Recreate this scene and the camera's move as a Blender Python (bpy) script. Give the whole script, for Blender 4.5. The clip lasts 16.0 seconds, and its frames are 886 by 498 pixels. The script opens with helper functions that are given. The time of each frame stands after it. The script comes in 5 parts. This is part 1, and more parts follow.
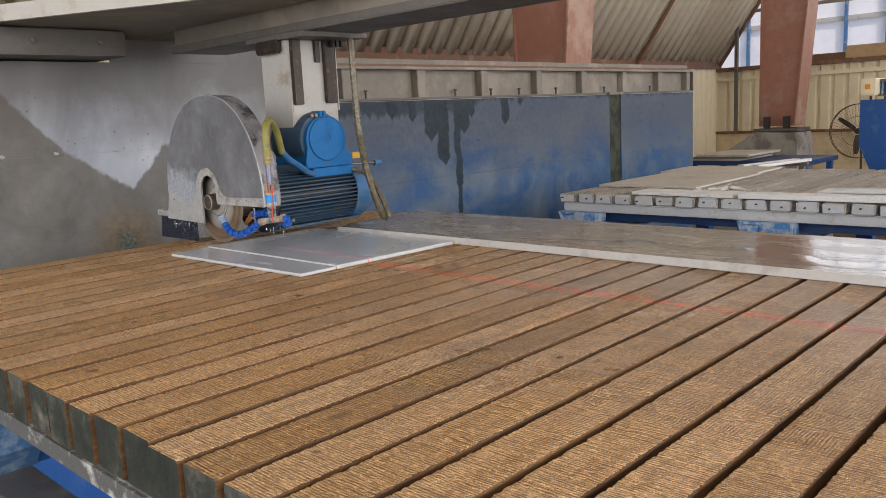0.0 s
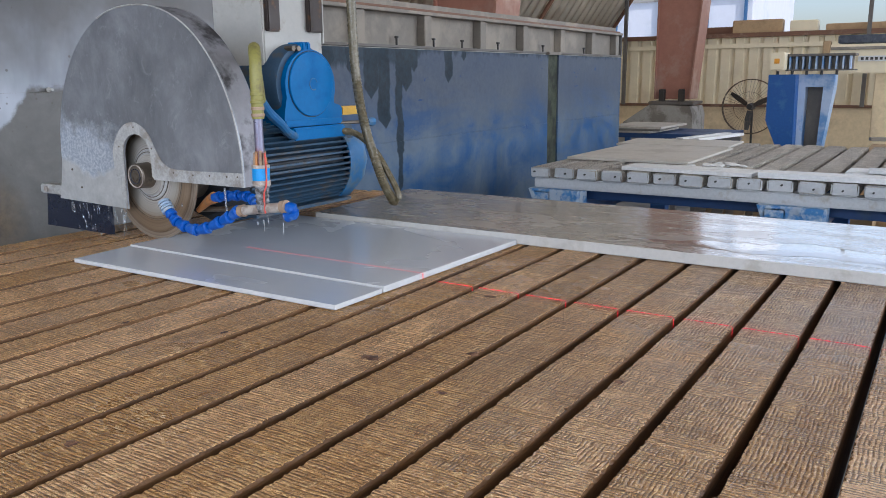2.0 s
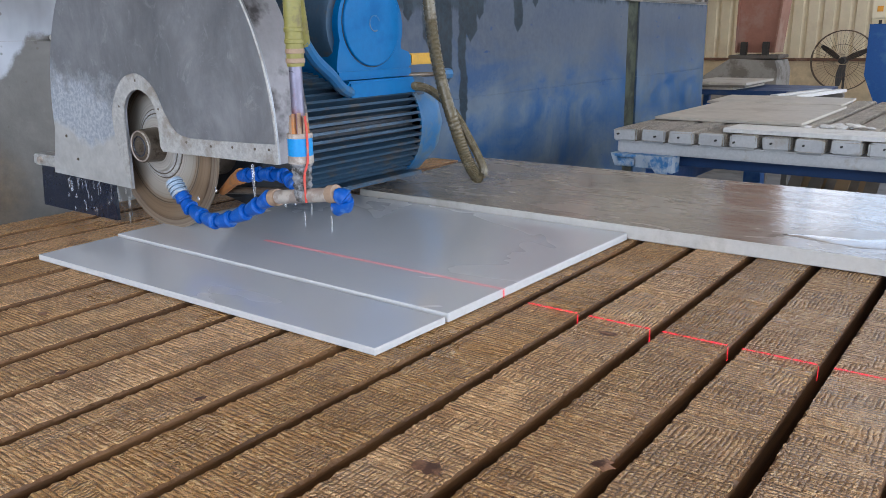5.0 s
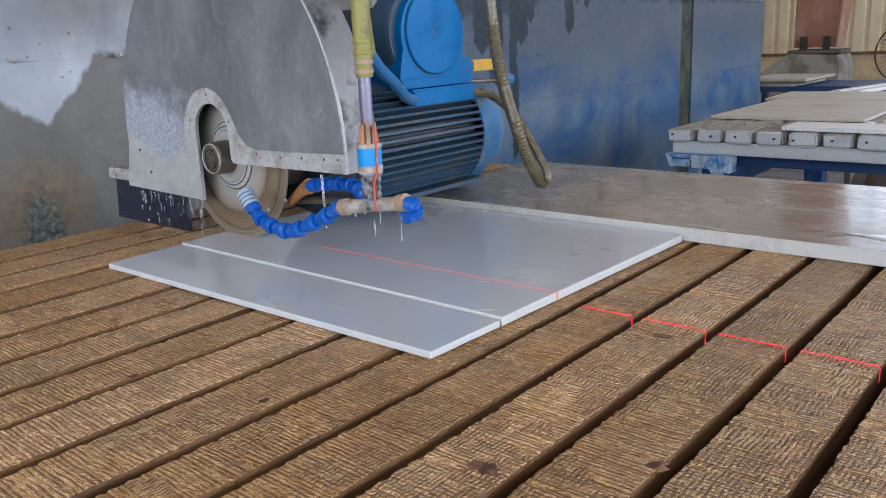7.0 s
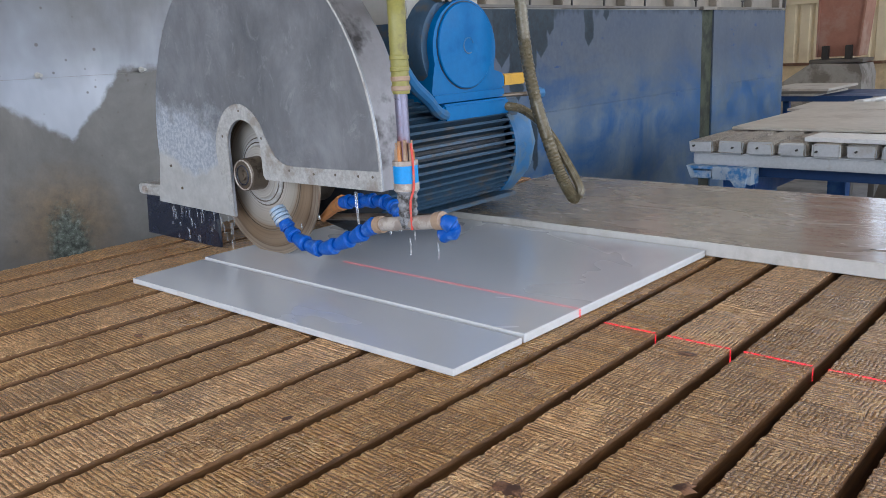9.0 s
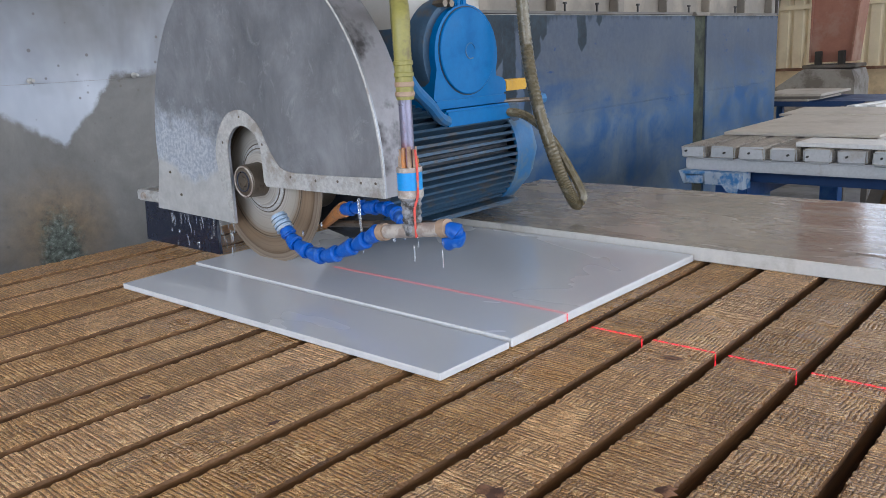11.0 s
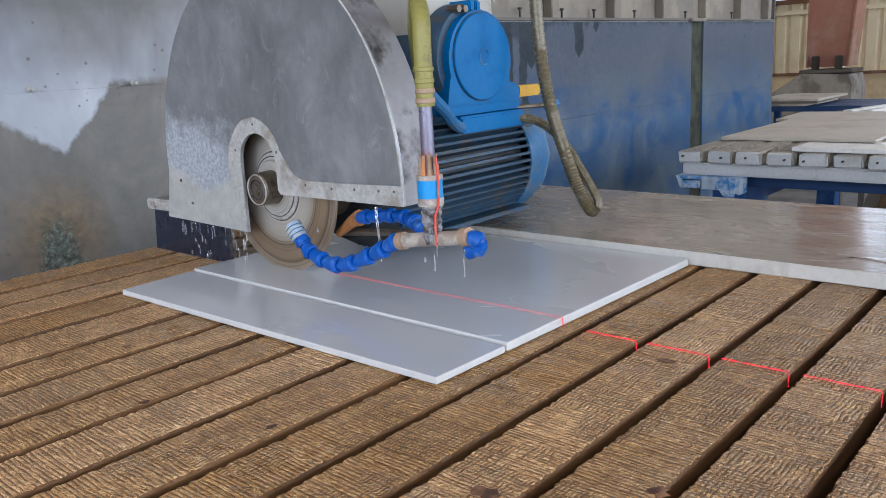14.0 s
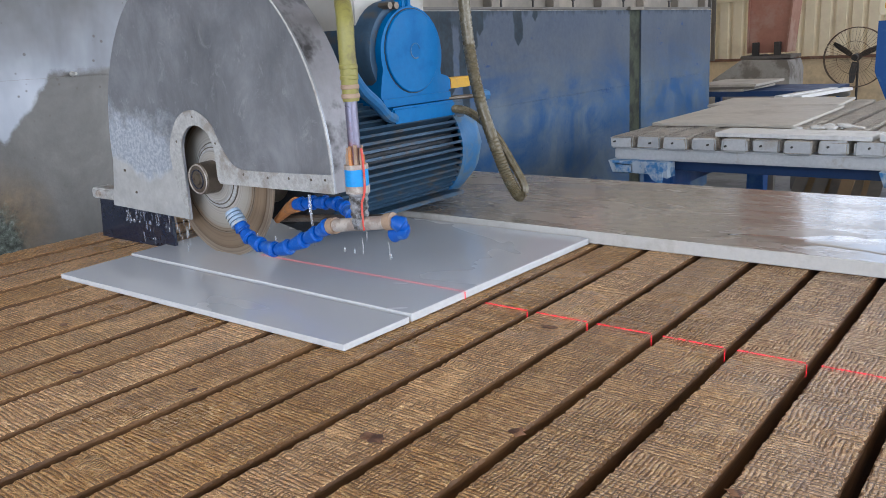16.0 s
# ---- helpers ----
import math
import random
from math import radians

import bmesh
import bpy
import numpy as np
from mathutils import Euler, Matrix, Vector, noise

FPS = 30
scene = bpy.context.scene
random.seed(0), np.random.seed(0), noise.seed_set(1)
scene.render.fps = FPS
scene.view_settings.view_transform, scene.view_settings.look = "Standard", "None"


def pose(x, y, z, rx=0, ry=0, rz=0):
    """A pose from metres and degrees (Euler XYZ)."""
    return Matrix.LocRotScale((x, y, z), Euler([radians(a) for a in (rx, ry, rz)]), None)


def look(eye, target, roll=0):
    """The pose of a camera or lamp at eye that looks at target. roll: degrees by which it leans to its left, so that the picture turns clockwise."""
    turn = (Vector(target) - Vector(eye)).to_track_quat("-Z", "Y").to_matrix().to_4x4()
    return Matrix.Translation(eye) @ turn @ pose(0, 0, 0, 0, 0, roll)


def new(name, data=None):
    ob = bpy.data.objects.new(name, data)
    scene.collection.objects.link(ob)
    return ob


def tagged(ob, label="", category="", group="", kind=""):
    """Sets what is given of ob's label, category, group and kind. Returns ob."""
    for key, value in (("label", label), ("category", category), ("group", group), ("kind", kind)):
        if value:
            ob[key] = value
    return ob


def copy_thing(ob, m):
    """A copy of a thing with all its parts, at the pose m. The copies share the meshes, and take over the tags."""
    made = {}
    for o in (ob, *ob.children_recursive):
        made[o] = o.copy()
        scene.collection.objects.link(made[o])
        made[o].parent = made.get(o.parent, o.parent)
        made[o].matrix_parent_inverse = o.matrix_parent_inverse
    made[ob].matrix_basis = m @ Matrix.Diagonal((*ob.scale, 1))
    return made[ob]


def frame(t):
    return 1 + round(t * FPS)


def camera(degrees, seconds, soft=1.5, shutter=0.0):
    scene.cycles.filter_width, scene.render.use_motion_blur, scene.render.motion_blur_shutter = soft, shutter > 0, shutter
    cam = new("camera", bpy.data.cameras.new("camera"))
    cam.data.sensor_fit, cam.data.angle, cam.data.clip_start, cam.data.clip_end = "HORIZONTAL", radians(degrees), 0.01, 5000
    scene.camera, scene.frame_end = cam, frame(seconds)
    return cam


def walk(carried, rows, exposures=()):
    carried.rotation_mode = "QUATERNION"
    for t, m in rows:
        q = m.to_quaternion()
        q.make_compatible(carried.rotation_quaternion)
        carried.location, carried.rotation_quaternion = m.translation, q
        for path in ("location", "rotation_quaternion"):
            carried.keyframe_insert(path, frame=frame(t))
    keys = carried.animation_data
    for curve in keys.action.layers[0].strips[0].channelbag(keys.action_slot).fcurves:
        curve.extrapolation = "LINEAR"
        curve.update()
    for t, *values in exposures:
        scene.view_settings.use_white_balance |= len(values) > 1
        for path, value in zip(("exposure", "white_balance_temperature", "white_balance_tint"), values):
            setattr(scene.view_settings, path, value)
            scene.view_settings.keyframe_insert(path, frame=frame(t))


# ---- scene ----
cam = camera(58.5, 16.0, soft=0.8)
PATH = [
    (0, (1.682, -1.209, 1.253), (0.32, 0.217, 0.92), -2.9),
    (0.5, (1.396, -1.189, 1.263), (0.119, 0.312, 0.922), -2.3),
    (1, (1.174, -1.121, 1.24), (-0.03, 0.433, 0.872), -1.8),
    (1.5, (0.966, -0.966, 1.231), (-0.178, 0.63, 0.852), -1.2),
    (2, (0.774, -0.892, 1.206), (-0.285, 0.75, 0.78), -0.6),
    (2.5, (0.595, -0.851, 1.212), (-0.416, 0.815, 0.761), -0.3),
    (3, (0.537, -0.714, 1.205), (-0.455, 0.947, 0.698), 0.2),
    (3.5, (0.524, -0.56, 1.18), (-0.477, 1.093, 0.666), 1.3),
    (4, (0.511, -0.526, 1.162), (-0.548, 1.088, 0.64), 0.7),
    (4.5, (0.497, -0.537, 1.168), (-0.614, 1.042, 0.644), -0.2),
    (5, (0.503, -0.546, 1.17), (-0.663, 0.992, 0.645), -1.0),
    (7.5, (0.512, -0.56, 1.178), (-0.775, 0.886, 0.675), -2.9),
    (8, (0.511, -0.563, 1.182), (-0.79, 0.873, 0.688), -3.0),
    (8.5, (0.512, -0.559, 1.183), (-0.798, 0.871, 0.694), -3.2),
    (9, (0.508, -0.558, 1.182), (-0.804, 0.872, 0.699), -3.1),
    (11.5, (0.52, -0.555, 1.183), (-0.784, 0.886, 0.712), -3.1),
    (12, (0.519, -0.557, 1.182), (-0.784, 0.885, 0.712), -3.1),
    (12.5, (0.523, -0.556, 1.182), (-0.78, 0.888, 0.716), -3.1),
    (13, (0.53, -0.555, 1.182), (-0.773, 0.89, 0.719), -3.1),
    (13.5, (0.531, -0.557, 1.184), (-0.772, 0.889, 0.726), -3.2),
    (14, (0.528, -0.56, 1.184), (-0.778, 0.884, 0.727), -3.3),
    (14.5, (0.526, -0.564, 1.181), (-0.787, 0.874, 0.723), -3.3),
    (15, (0.544, -0.548, 1.179), (-0.765, 0.891, 0.715), -3.6),
    (15.5, (0.55, -0.543, 1.181), (-0.75, 0.899, 0.699), -3.7),
    (16, (0.645, -0.596, 1.199), (-0.576, 0.908, 0.7), -3.3),
]
walk(cam, [(t, look(eye, target, roll)) for t, eye, target, roll in PATH],
     exposures=[(0.0, 0.34, 6950, 17), (0.7, 0.36, 6600, 16), (1.5, 0.36, 6040, 15), (2.0, 0.4, 5900, 14), (3.0, 0.58, 5800, 14), (4.0, 0.33, 5860, 14), (5.0, 0.5, 5950, 14), (9.0, 0.46, 5990, 14), (16.0, 0.53, 5990, 14)])

# ---- light ----
world = bpy.data.worlds.new("daylight")
scene.world = world
world.use_nodes = True
_wn = world.node_tree
_sky = _wn.nodes.new("ShaderNodeTexSky")
_sky.sky_type = "NISHITA"
_sky.sun_disc = False
_sky.sun_elevation = radians(67)
_sky.sun_rotation = radians(120)
_sky.air_density, _sky.dust_density = 1.0, 2.5
_wn.links.new(_sky.outputs[0], _wn.nodes["Background"].inputs[0])
_wn.nodes["Background"].inputs[1].default_value = 0.15

_sun = bpy.data.lights.new("sun", "SUN")
_sun.energy, _sun.angle, _sun.color = 3.0, radians(0.6), (1.0, 0.95, 0.88)
_so = new("sun", _sun)
_so.matrix_world = look((5, -3, 14), (0, 0, 0))


def sky_lamp(name, at, to, w, h, power, colour=(0.88, 0.95, 1.0)):
    """The sky's light in one of the open bays of the shed."""
    la = bpy.data.lights.new(name, "AREA")
    la.shape, la.size, la.size_y, la.energy, la.color = "RECTANGLE", w, h, power, colour
    ob = new(name, la)
    ob.matrix_world = look(at, to)
    return ob


sky_lamp("bay_light_side", (7.6, 3.2, 2.6), (0.0, 3.0, 0.8), 16.0, 3.6, 700)
sky_lamp("bay_light_rear", (1.5, -6.6, 2.6), (0.0, 1.0, 0.8), 8.0, 3.4, 300)
sky_lamp("bay_light_gable", (0.6, 11.2, 3.4), (0.0, 1.0, 0.6), 7.0, 2.6, 40)

# ---- materials ----
TOP = 0.85  # the saw table's top
WALL = -1.64  # face of the runway wall


def material(name):
    m = bpy.data.materials.new(name)
    m.use_nodes = True
    return m, m.node_tree, m.node_tree.nodes["Principled BSDF"]


def where(nt, scale=(1, 1, 1), local=False):
    """Scaled coordinates in metres: the world's, or the thing's own."""
    mp = nt.nodes.new("ShaderNodeMapping")
    mp.inputs["Scale"].default_value = scale
    if local:
        src = nt.nodes.new("ShaderNodeTexCoord").outputs["Object"]
    else:
        src = nt.nodes.new("ShaderNodeNewGeometry").outputs["Position"]
    nt.links.new(src, mp.inputs[0])
    return mp.outputs[0]


def noise_tex(nt, vec, scale, detail=4.0, rough=0.6, distort=0.0):
    n = nt.nodes.new("ShaderNodeTexNoise")
    n.inputs["Scale"].default_value = scale
    n.inputs["Detail"].default_value = detail
    n.inputs["Roughness"].default_value = rough
    n.inputs["Distortion"].default_value = distort
    nt.links.new(vec, n.inputs["Vector"])
    return n.outputs["Fac"]


def ramp(nt, fac, stops):
    r = nt.nodes.new("ShaderNodeValToRGB")
    el = r.color_ramp.elements
    while len(el) < len(stops):
        el.new(0.5)
    for e, (p, c) in zip(el, stops):
        e.position = p
        e.color = (*c, 1) if isinstance(c, tuple) else (c, c, c, 1)
    nt.links.new(fac, r.inputs[0])
    return r.outputs[0]


def blend(nt, fac, a, b, mode="MIX"):
    m = nt.nodes.new("ShaderNodeMix")
    m.data_type, m.blend_type = "RGBA", mode
    for sock, v in ((m.inputs[0], fac), (m.inputs[6], a), (m.inputs[7], b)):
        if isinstance(v, (int, float)):
            sock.default_value = v
        elif isinstance(v, tuple):
            sock.default_value = (*v, 1)
        else:
            nt.links.new(v, sock)
    return m.outputs[2]


def calc(nt, op, a, b=0.0):
    m = nt.nodes.new("ShaderNodeMath")
    m.operation = op
    m.use_clamp = False
    for sock, v in ((m.inputs[0], a), (m.inputs[1], b)):
        if isinstance(v, (int, float)):
            sock.default_value = v
        else:
            nt.links.new(v, sock)
    return m.outputs[0]


def step(nt, value, a, b):
    """0 below a, 1 above b."""
    m = nt.nodes.new("ShaderNodeMapRange")
    nt.links.new(value, m.inputs[0])
    m.inputs[1].default_value, m.inputs[2].default_value = a, b
    return m.outputs[0]


def axis(nt, n, local=False):
    """One coordinate, in metres."""
    s = nt.nodes.new("ShaderNodeSeparateXYZ")
    nt.links.new(where(nt, local=local), s.inputs[0])
    return s.outputs[n]


def relief(nt, bsdf, height, strength, distance):
    b = nt.nodes.new("ShaderNodeBump")
    b.inputs["Strength"].default_value = strength
    b.inputs["Distance"].default_value = distance
    nt.links.new(height, b.inputs["Height"])
    nt.links.new(b.outputs[0], bsdf.inputs["Normal"])


def plain(name, colour, rough=0.5, metal=0.0, wear=None, wear_at=0.6, scale=14.0, bump=0.15, local=False, spread=0.06, coat=0.0, gloss=0.5):
    """A surface with stains of a second colour, fine grain and slight relief."""
    m, nt, b = material(name)
    v = where(nt, local=local)
    big, fine = noise_tex(nt, v, scale, 5, 0.65), noise_tex(nt, v, scale * 7, 6, 0.7)
    dark = tuple(c * (1 - 2.2 * spread) for c in colour)
    lite = tuple(min(1.0, c * (1 + spread)) for c in colour)
    col = ramp(nt, fine, [(0.3, dark), (0.7, lite)])
    if wear:
        col = blend(nt, ramp(nt, big, [(wear_at - 0.05, 0.0), (wear_at + 0.07, 1.0)]), col, wear)
    nt.links.new(col, b.inputs["Base Color"])
    b.inputs["Metallic"].default_value = metal
    nt.links.new(ramp(nt, big, [(0.3, max(0.04, rough - 0.12)), (0.7, min(1.0, rough + 0.15))]), b.inputs["Roughness"])
    b.inputs["Coat Weight"].default_value = coat
    b.inputs["Coat Roughness"].default_value = 0.15
    b.inputs["Specular IOR Level"].default_value = gloss
    relief(nt, b, fine, bump, 0.002)
    return m


def kerfs(nt, direction, scale, wander):
    """Close parallel saw marks that wander a little."""
    w = nt.nodes.new("ShaderNodeTexWave")
    w.wave_type, w.bands_direction = "BANDS", direction
    for key, val in (("Scale", scale), ("Distortion", wander), ("Detail", 1.0), ("Detail Scale", 0.35), ("Detail Roughness", 0.5)):
        w.inputs[key].default_value = val
    nt.links.new(where(nt), w.inputs["Vector"])
    return w.outputs["Fac"]


def timber(name, base, dark, lite, wet, slurry):
    """Beams scored by years of saw cuts, most of them across the grain."""
    m, nt, b = material(name)
    info = nt.nodes.new("ShaderNodeObjectInfo")
    v = where(nt)
    cross = kerfs(nt, "Y", 66.0, 4.0)
    along = kerfs(nt, "X", 70.0, 5.0)
    broken = noise_tex(nt, where(nt, (44, 260, 9)), 1.0, 3, 0.6)
    broken2 = noise_tex(nt, where(nt, (290, 80, 9)), 1.0, 3, 0.6)
    # the scoring changes its direction from patch to patch
    cell = nt.nodes.new("ShaderNodeTexVoronoi")
    cell.inputs["Scale"].default_value = 1.0
    nt.links.new(where(nt, (17, 26, 0.5)), cell.inputs["Vector"])
    pick = nt.nodes.new("ShaderNodeSeparateColor")
    nt.links.new(cell.outputs["Color"], pick.inputs[0])
    cuts = ramp(nt, calc(nt, "ADD", calc(nt, "MULTIPLY", cross, 0.42), calc(nt, "MULTIPLY", broken, 0.95)), [(0.5, 0.0), (0.56, 0.85), (0.8, 1.0)])
    cuts2 = ramp(nt, calc(nt, "ADD", calc(nt, "MULTIPLY", along, 0.34), calc(nt, "MULTIPLY", broken2, 0.95)), [(0.46, 0.0), (0.56, 0.85), (0.8, 1.0)])
    both = blend(nt, 1.0, cuts, cuts2, "MULTIPLY")
    front = step(nt, axis(nt, 1), -0.2, -0.42)
    score = blend(nt, step(nt, calc(nt, "SUBTRACT", pick.outputs[0], front), 0.34, 0.36), cuts, blend(nt, step(nt, pick.outputs[1], 0.2, 0.24), cuts2, both))
    grain = noise_tex(nt, where(nt, (60, 4, 60)), 1.0, 5, 0.7, 0.6)
    tone = ramp(nt, grain, [(0.25, dark), (0.5, base), (0.75, lite)])
    tone = blend(nt, ramp(nt, score, [(0.0, 0.82), (0.6, 0.0)]), tone, tuple(c * 0.5 for c in dark))
    # pale specks on the raised tops put glints into the colour
    chip = noise_tex(nt, where(nt, (170, 300, 90)), 1.0, 2, 0.6)
    tone = blend(nt, calc(nt, "MULTIPLY", calc(nt, "MULTIPLY", ramp(nt, chip, [(0.54, 0.0), (0.6, 1.0)]), score), 0.75), tone, tuple(min(1.0, c * 1.22) for c in lite))
    tone = blend(nt, ramp(nt, chip, [(0.34, 0.3), (0.42, 0.0)]), tone, tuple(c * 0.5 for c in dark))
    grey = noise_tex(nt, v, 2.1, 4, 0.6)
    tone = blend(nt, calc(nt, "MULTIPLY", ramp(nt, grey, [(0.45, 0.0), (0.7, 1.0)]), 0.22), tone, (0.34, 0.25, 0.16))
    hue = nt.nodes.new("ShaderNodeHueSaturation")
    nt.links.new(tone, hue.inputs["Color"])
    nt.links.new(calc(nt, "ADD", calc(nt, "MULTIPLY", info.outputs["Random"], 0.36), 0.86), hue.inputs["Value"])
    nt.links.new(calc(nt, "ADD", calc(nt, "MULTIPLY", info.outputs["Random"], -0.14), 1.08), hue.inputs["Saturation"])
    knots = nt.nodes.new("ShaderNodeTexVoronoi")
    knots.inputs["Scale"].default_value = 1.0
    nt.links.new(where(nt, (9.0, 4.6, 9.0)), knots.inputs["Vector"])
    spot = ramp(nt, calc(nt, "ADD", knots.outputs["Distance"], calc(nt, "MULTIPLY", grain, 0.12)), [(0.1, 1.0), (0.15, 0.0)])
    tone = blend(nt, calc(nt, "MULTIPLY", spot, 0.35), hue.outputs[0], (0.07, 0.03, 0.02))
    # thin grey slurry on the outer beams, its colour paler to include wet sheen
    film = calc(nt, "MULTIPLY", calc(nt, "MULTIPLY", step(nt, axis(nt, 0), 0.1, 0.6), step(nt, axis(nt, 1), -0.4, 0.2)), ramp(nt, noise_tex(nt, where(nt, (5, 3, 5)), 1.0, 4, 0.65), [(0.35, 0.1), (0.65, slurry)]))
    tone = blend(nt, film, tone, (0.54, 0.44, 0.38))
    nt.links.new(tone, b.inputs["Base Color"])
    # the boards are wet beside the slab
    damp = noise_tex(nt, where(nt, (3, 3, 3)), 1.0, 4, 0.6)
    pool = calc(nt, "MULTIPLY", step(nt, axis(nt, 0), 0.05, 0.45), step(nt, axis(nt, 1), -0.1, 0.35))
    dull = ramp(nt, damp, [(0.35, wet), (0.65, min(1.0, wet + 0.35))])
    nt.links.new(calc(nt, "MULTIPLY", dull, calc(nt, "SUBTRACT", 1.0, calc(nt, "MULTIPLY", pool, 0.55 if wet < 0.5 else 0.0))), b.inputs["Roughness"])
    fine = noise_tex(nt, where(nt, (420, 420, 420)), 1.0, 2, 0.5)
    height = calc(nt, "ADD", score, calc(nt, "ADD", calc(nt, "MULTIPLY", fine, 0.7), calc(nt, "MULTIPLY", chip, 0.7)))
    relief(nt, b, height, 1.0, 0.011)
    return m


WOOD = timber("wet scored timber", (0.67, 0.365, 0.148), (0.43, 0.208, 0.073), (0.89, 0.555, 0.27), 0.22, 0.62)
WOOD_DRY = timber("dusty timber", (0.6, 0.53, 0.45), (0.46, 0.4, 0.335), (0.72, 0.66, 0.58), 0.7, 0.2)


def end_grain():
    m, nt, b = material("green stained timber ends")
    v = where(nt)
    col = ramp(nt, noise_tex(nt, v, 16, 5, 0.7), [(0.3, (0.01, 0.013, 0.009)), (0.52, (0.03, 0.034, 0.023)), (0.66, (0.12, 0.11, 0.09)), (0.74, (0.34, 0.31, 0.27))])
    nt.links.new(col, b.inputs["Base Color"])
    b.inputs["Roughness"].default_value = 0.6
    relief(nt, b, noise_tex(nt, v, 60, 4), 0.5, 0.004)
    return m


def wet_stone(name, base, dark, rough, streak, ripple, grain=(4, 26, 1)):
    """Polished slab under a film of water and stone slurry."""
    m, nt, b = material(name)
    v = where(nt)
    cloud = noise_tex(nt, v, 2.4, 2, 0.45, 0.2)
    wipe = noise_tex(nt, where(nt, grain), 1.0, 4, 0.6, 0.6)
    col = blend(nt, ramp(nt, cloud, [(0.25, 0.0), (0.75, 1.0)]), base, dark)
    col = blend(nt, calc(nt, "MULTIPLY", ramp(nt, wipe, [(0.45, 0.0), (0.75, 1.0)]), streak), col, tuple(min(1, c * 1.35) for c in base))
    nt.links.new(col, b.inputs["Base Color"])
    nt.links.new(ramp(nt, wipe, [(0.38, rough * 0.5), (0.62, rough * 2.0)] if streak > 0.1 else [(0.1, rough * 0.8), (0.9, rough * 1.25)]), b.inputs["Roughness"])
    b.inputs["Coat Weight"].default_value = 0.5
    b.inputs["Coat Roughness"].default_value = 0.08
    relief(nt, b, calc(nt, "ADD", noise_tex(nt, where(nt, tuple(4 * g for g in grain)), 1.0, 4, 0.6, 0.4), calc(nt, "MULTIPLY", noise_tex(nt, where(nt, (5, 9, 1)), 1.0, 2, 0.5, 1.0), 2.0)), ripple, 0.0022)
    return m


STONE = wet_stone("grey wet stone", (0.53, 0.55, 0.595), (0.45, 0.475, 0.515), 0.26, 0.08, 0.02, (2, 2.5, 1))
SLAB = wet_stone("brown-grey wet stone", (0.32, 0.285, 0.245), (0.23, 0.2, 0.165), 0.17, 0.5, 0.38, (5, 15, 1))
STONE_EDGE = plain("pale sawn stone edge", (0.56, 0.56, 0.56), 0.5, wear=(0.48, 0.47, 0.45), wear_at=0.62, scale=14, spread=0.03, bump=0.05)
SLAB_EDGE = plain("buff sawn stone edge", (0.5, 0.475, 0.44), 0.5, wear=(0.37, 0.34, 0.3), wear_at=0.62, scale=14, spread=0.05, bump=0.1)
ENDS = end_grain()


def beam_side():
    m, nt, b = material("wet timber side with painted gap shade")
    # browns darker than the beam tops: part of the gaps' shade is painted in
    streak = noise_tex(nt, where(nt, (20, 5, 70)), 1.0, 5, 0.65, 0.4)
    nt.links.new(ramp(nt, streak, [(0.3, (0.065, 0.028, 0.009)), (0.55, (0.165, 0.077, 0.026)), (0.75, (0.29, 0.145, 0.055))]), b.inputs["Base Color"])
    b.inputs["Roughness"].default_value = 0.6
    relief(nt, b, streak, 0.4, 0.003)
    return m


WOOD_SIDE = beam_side()


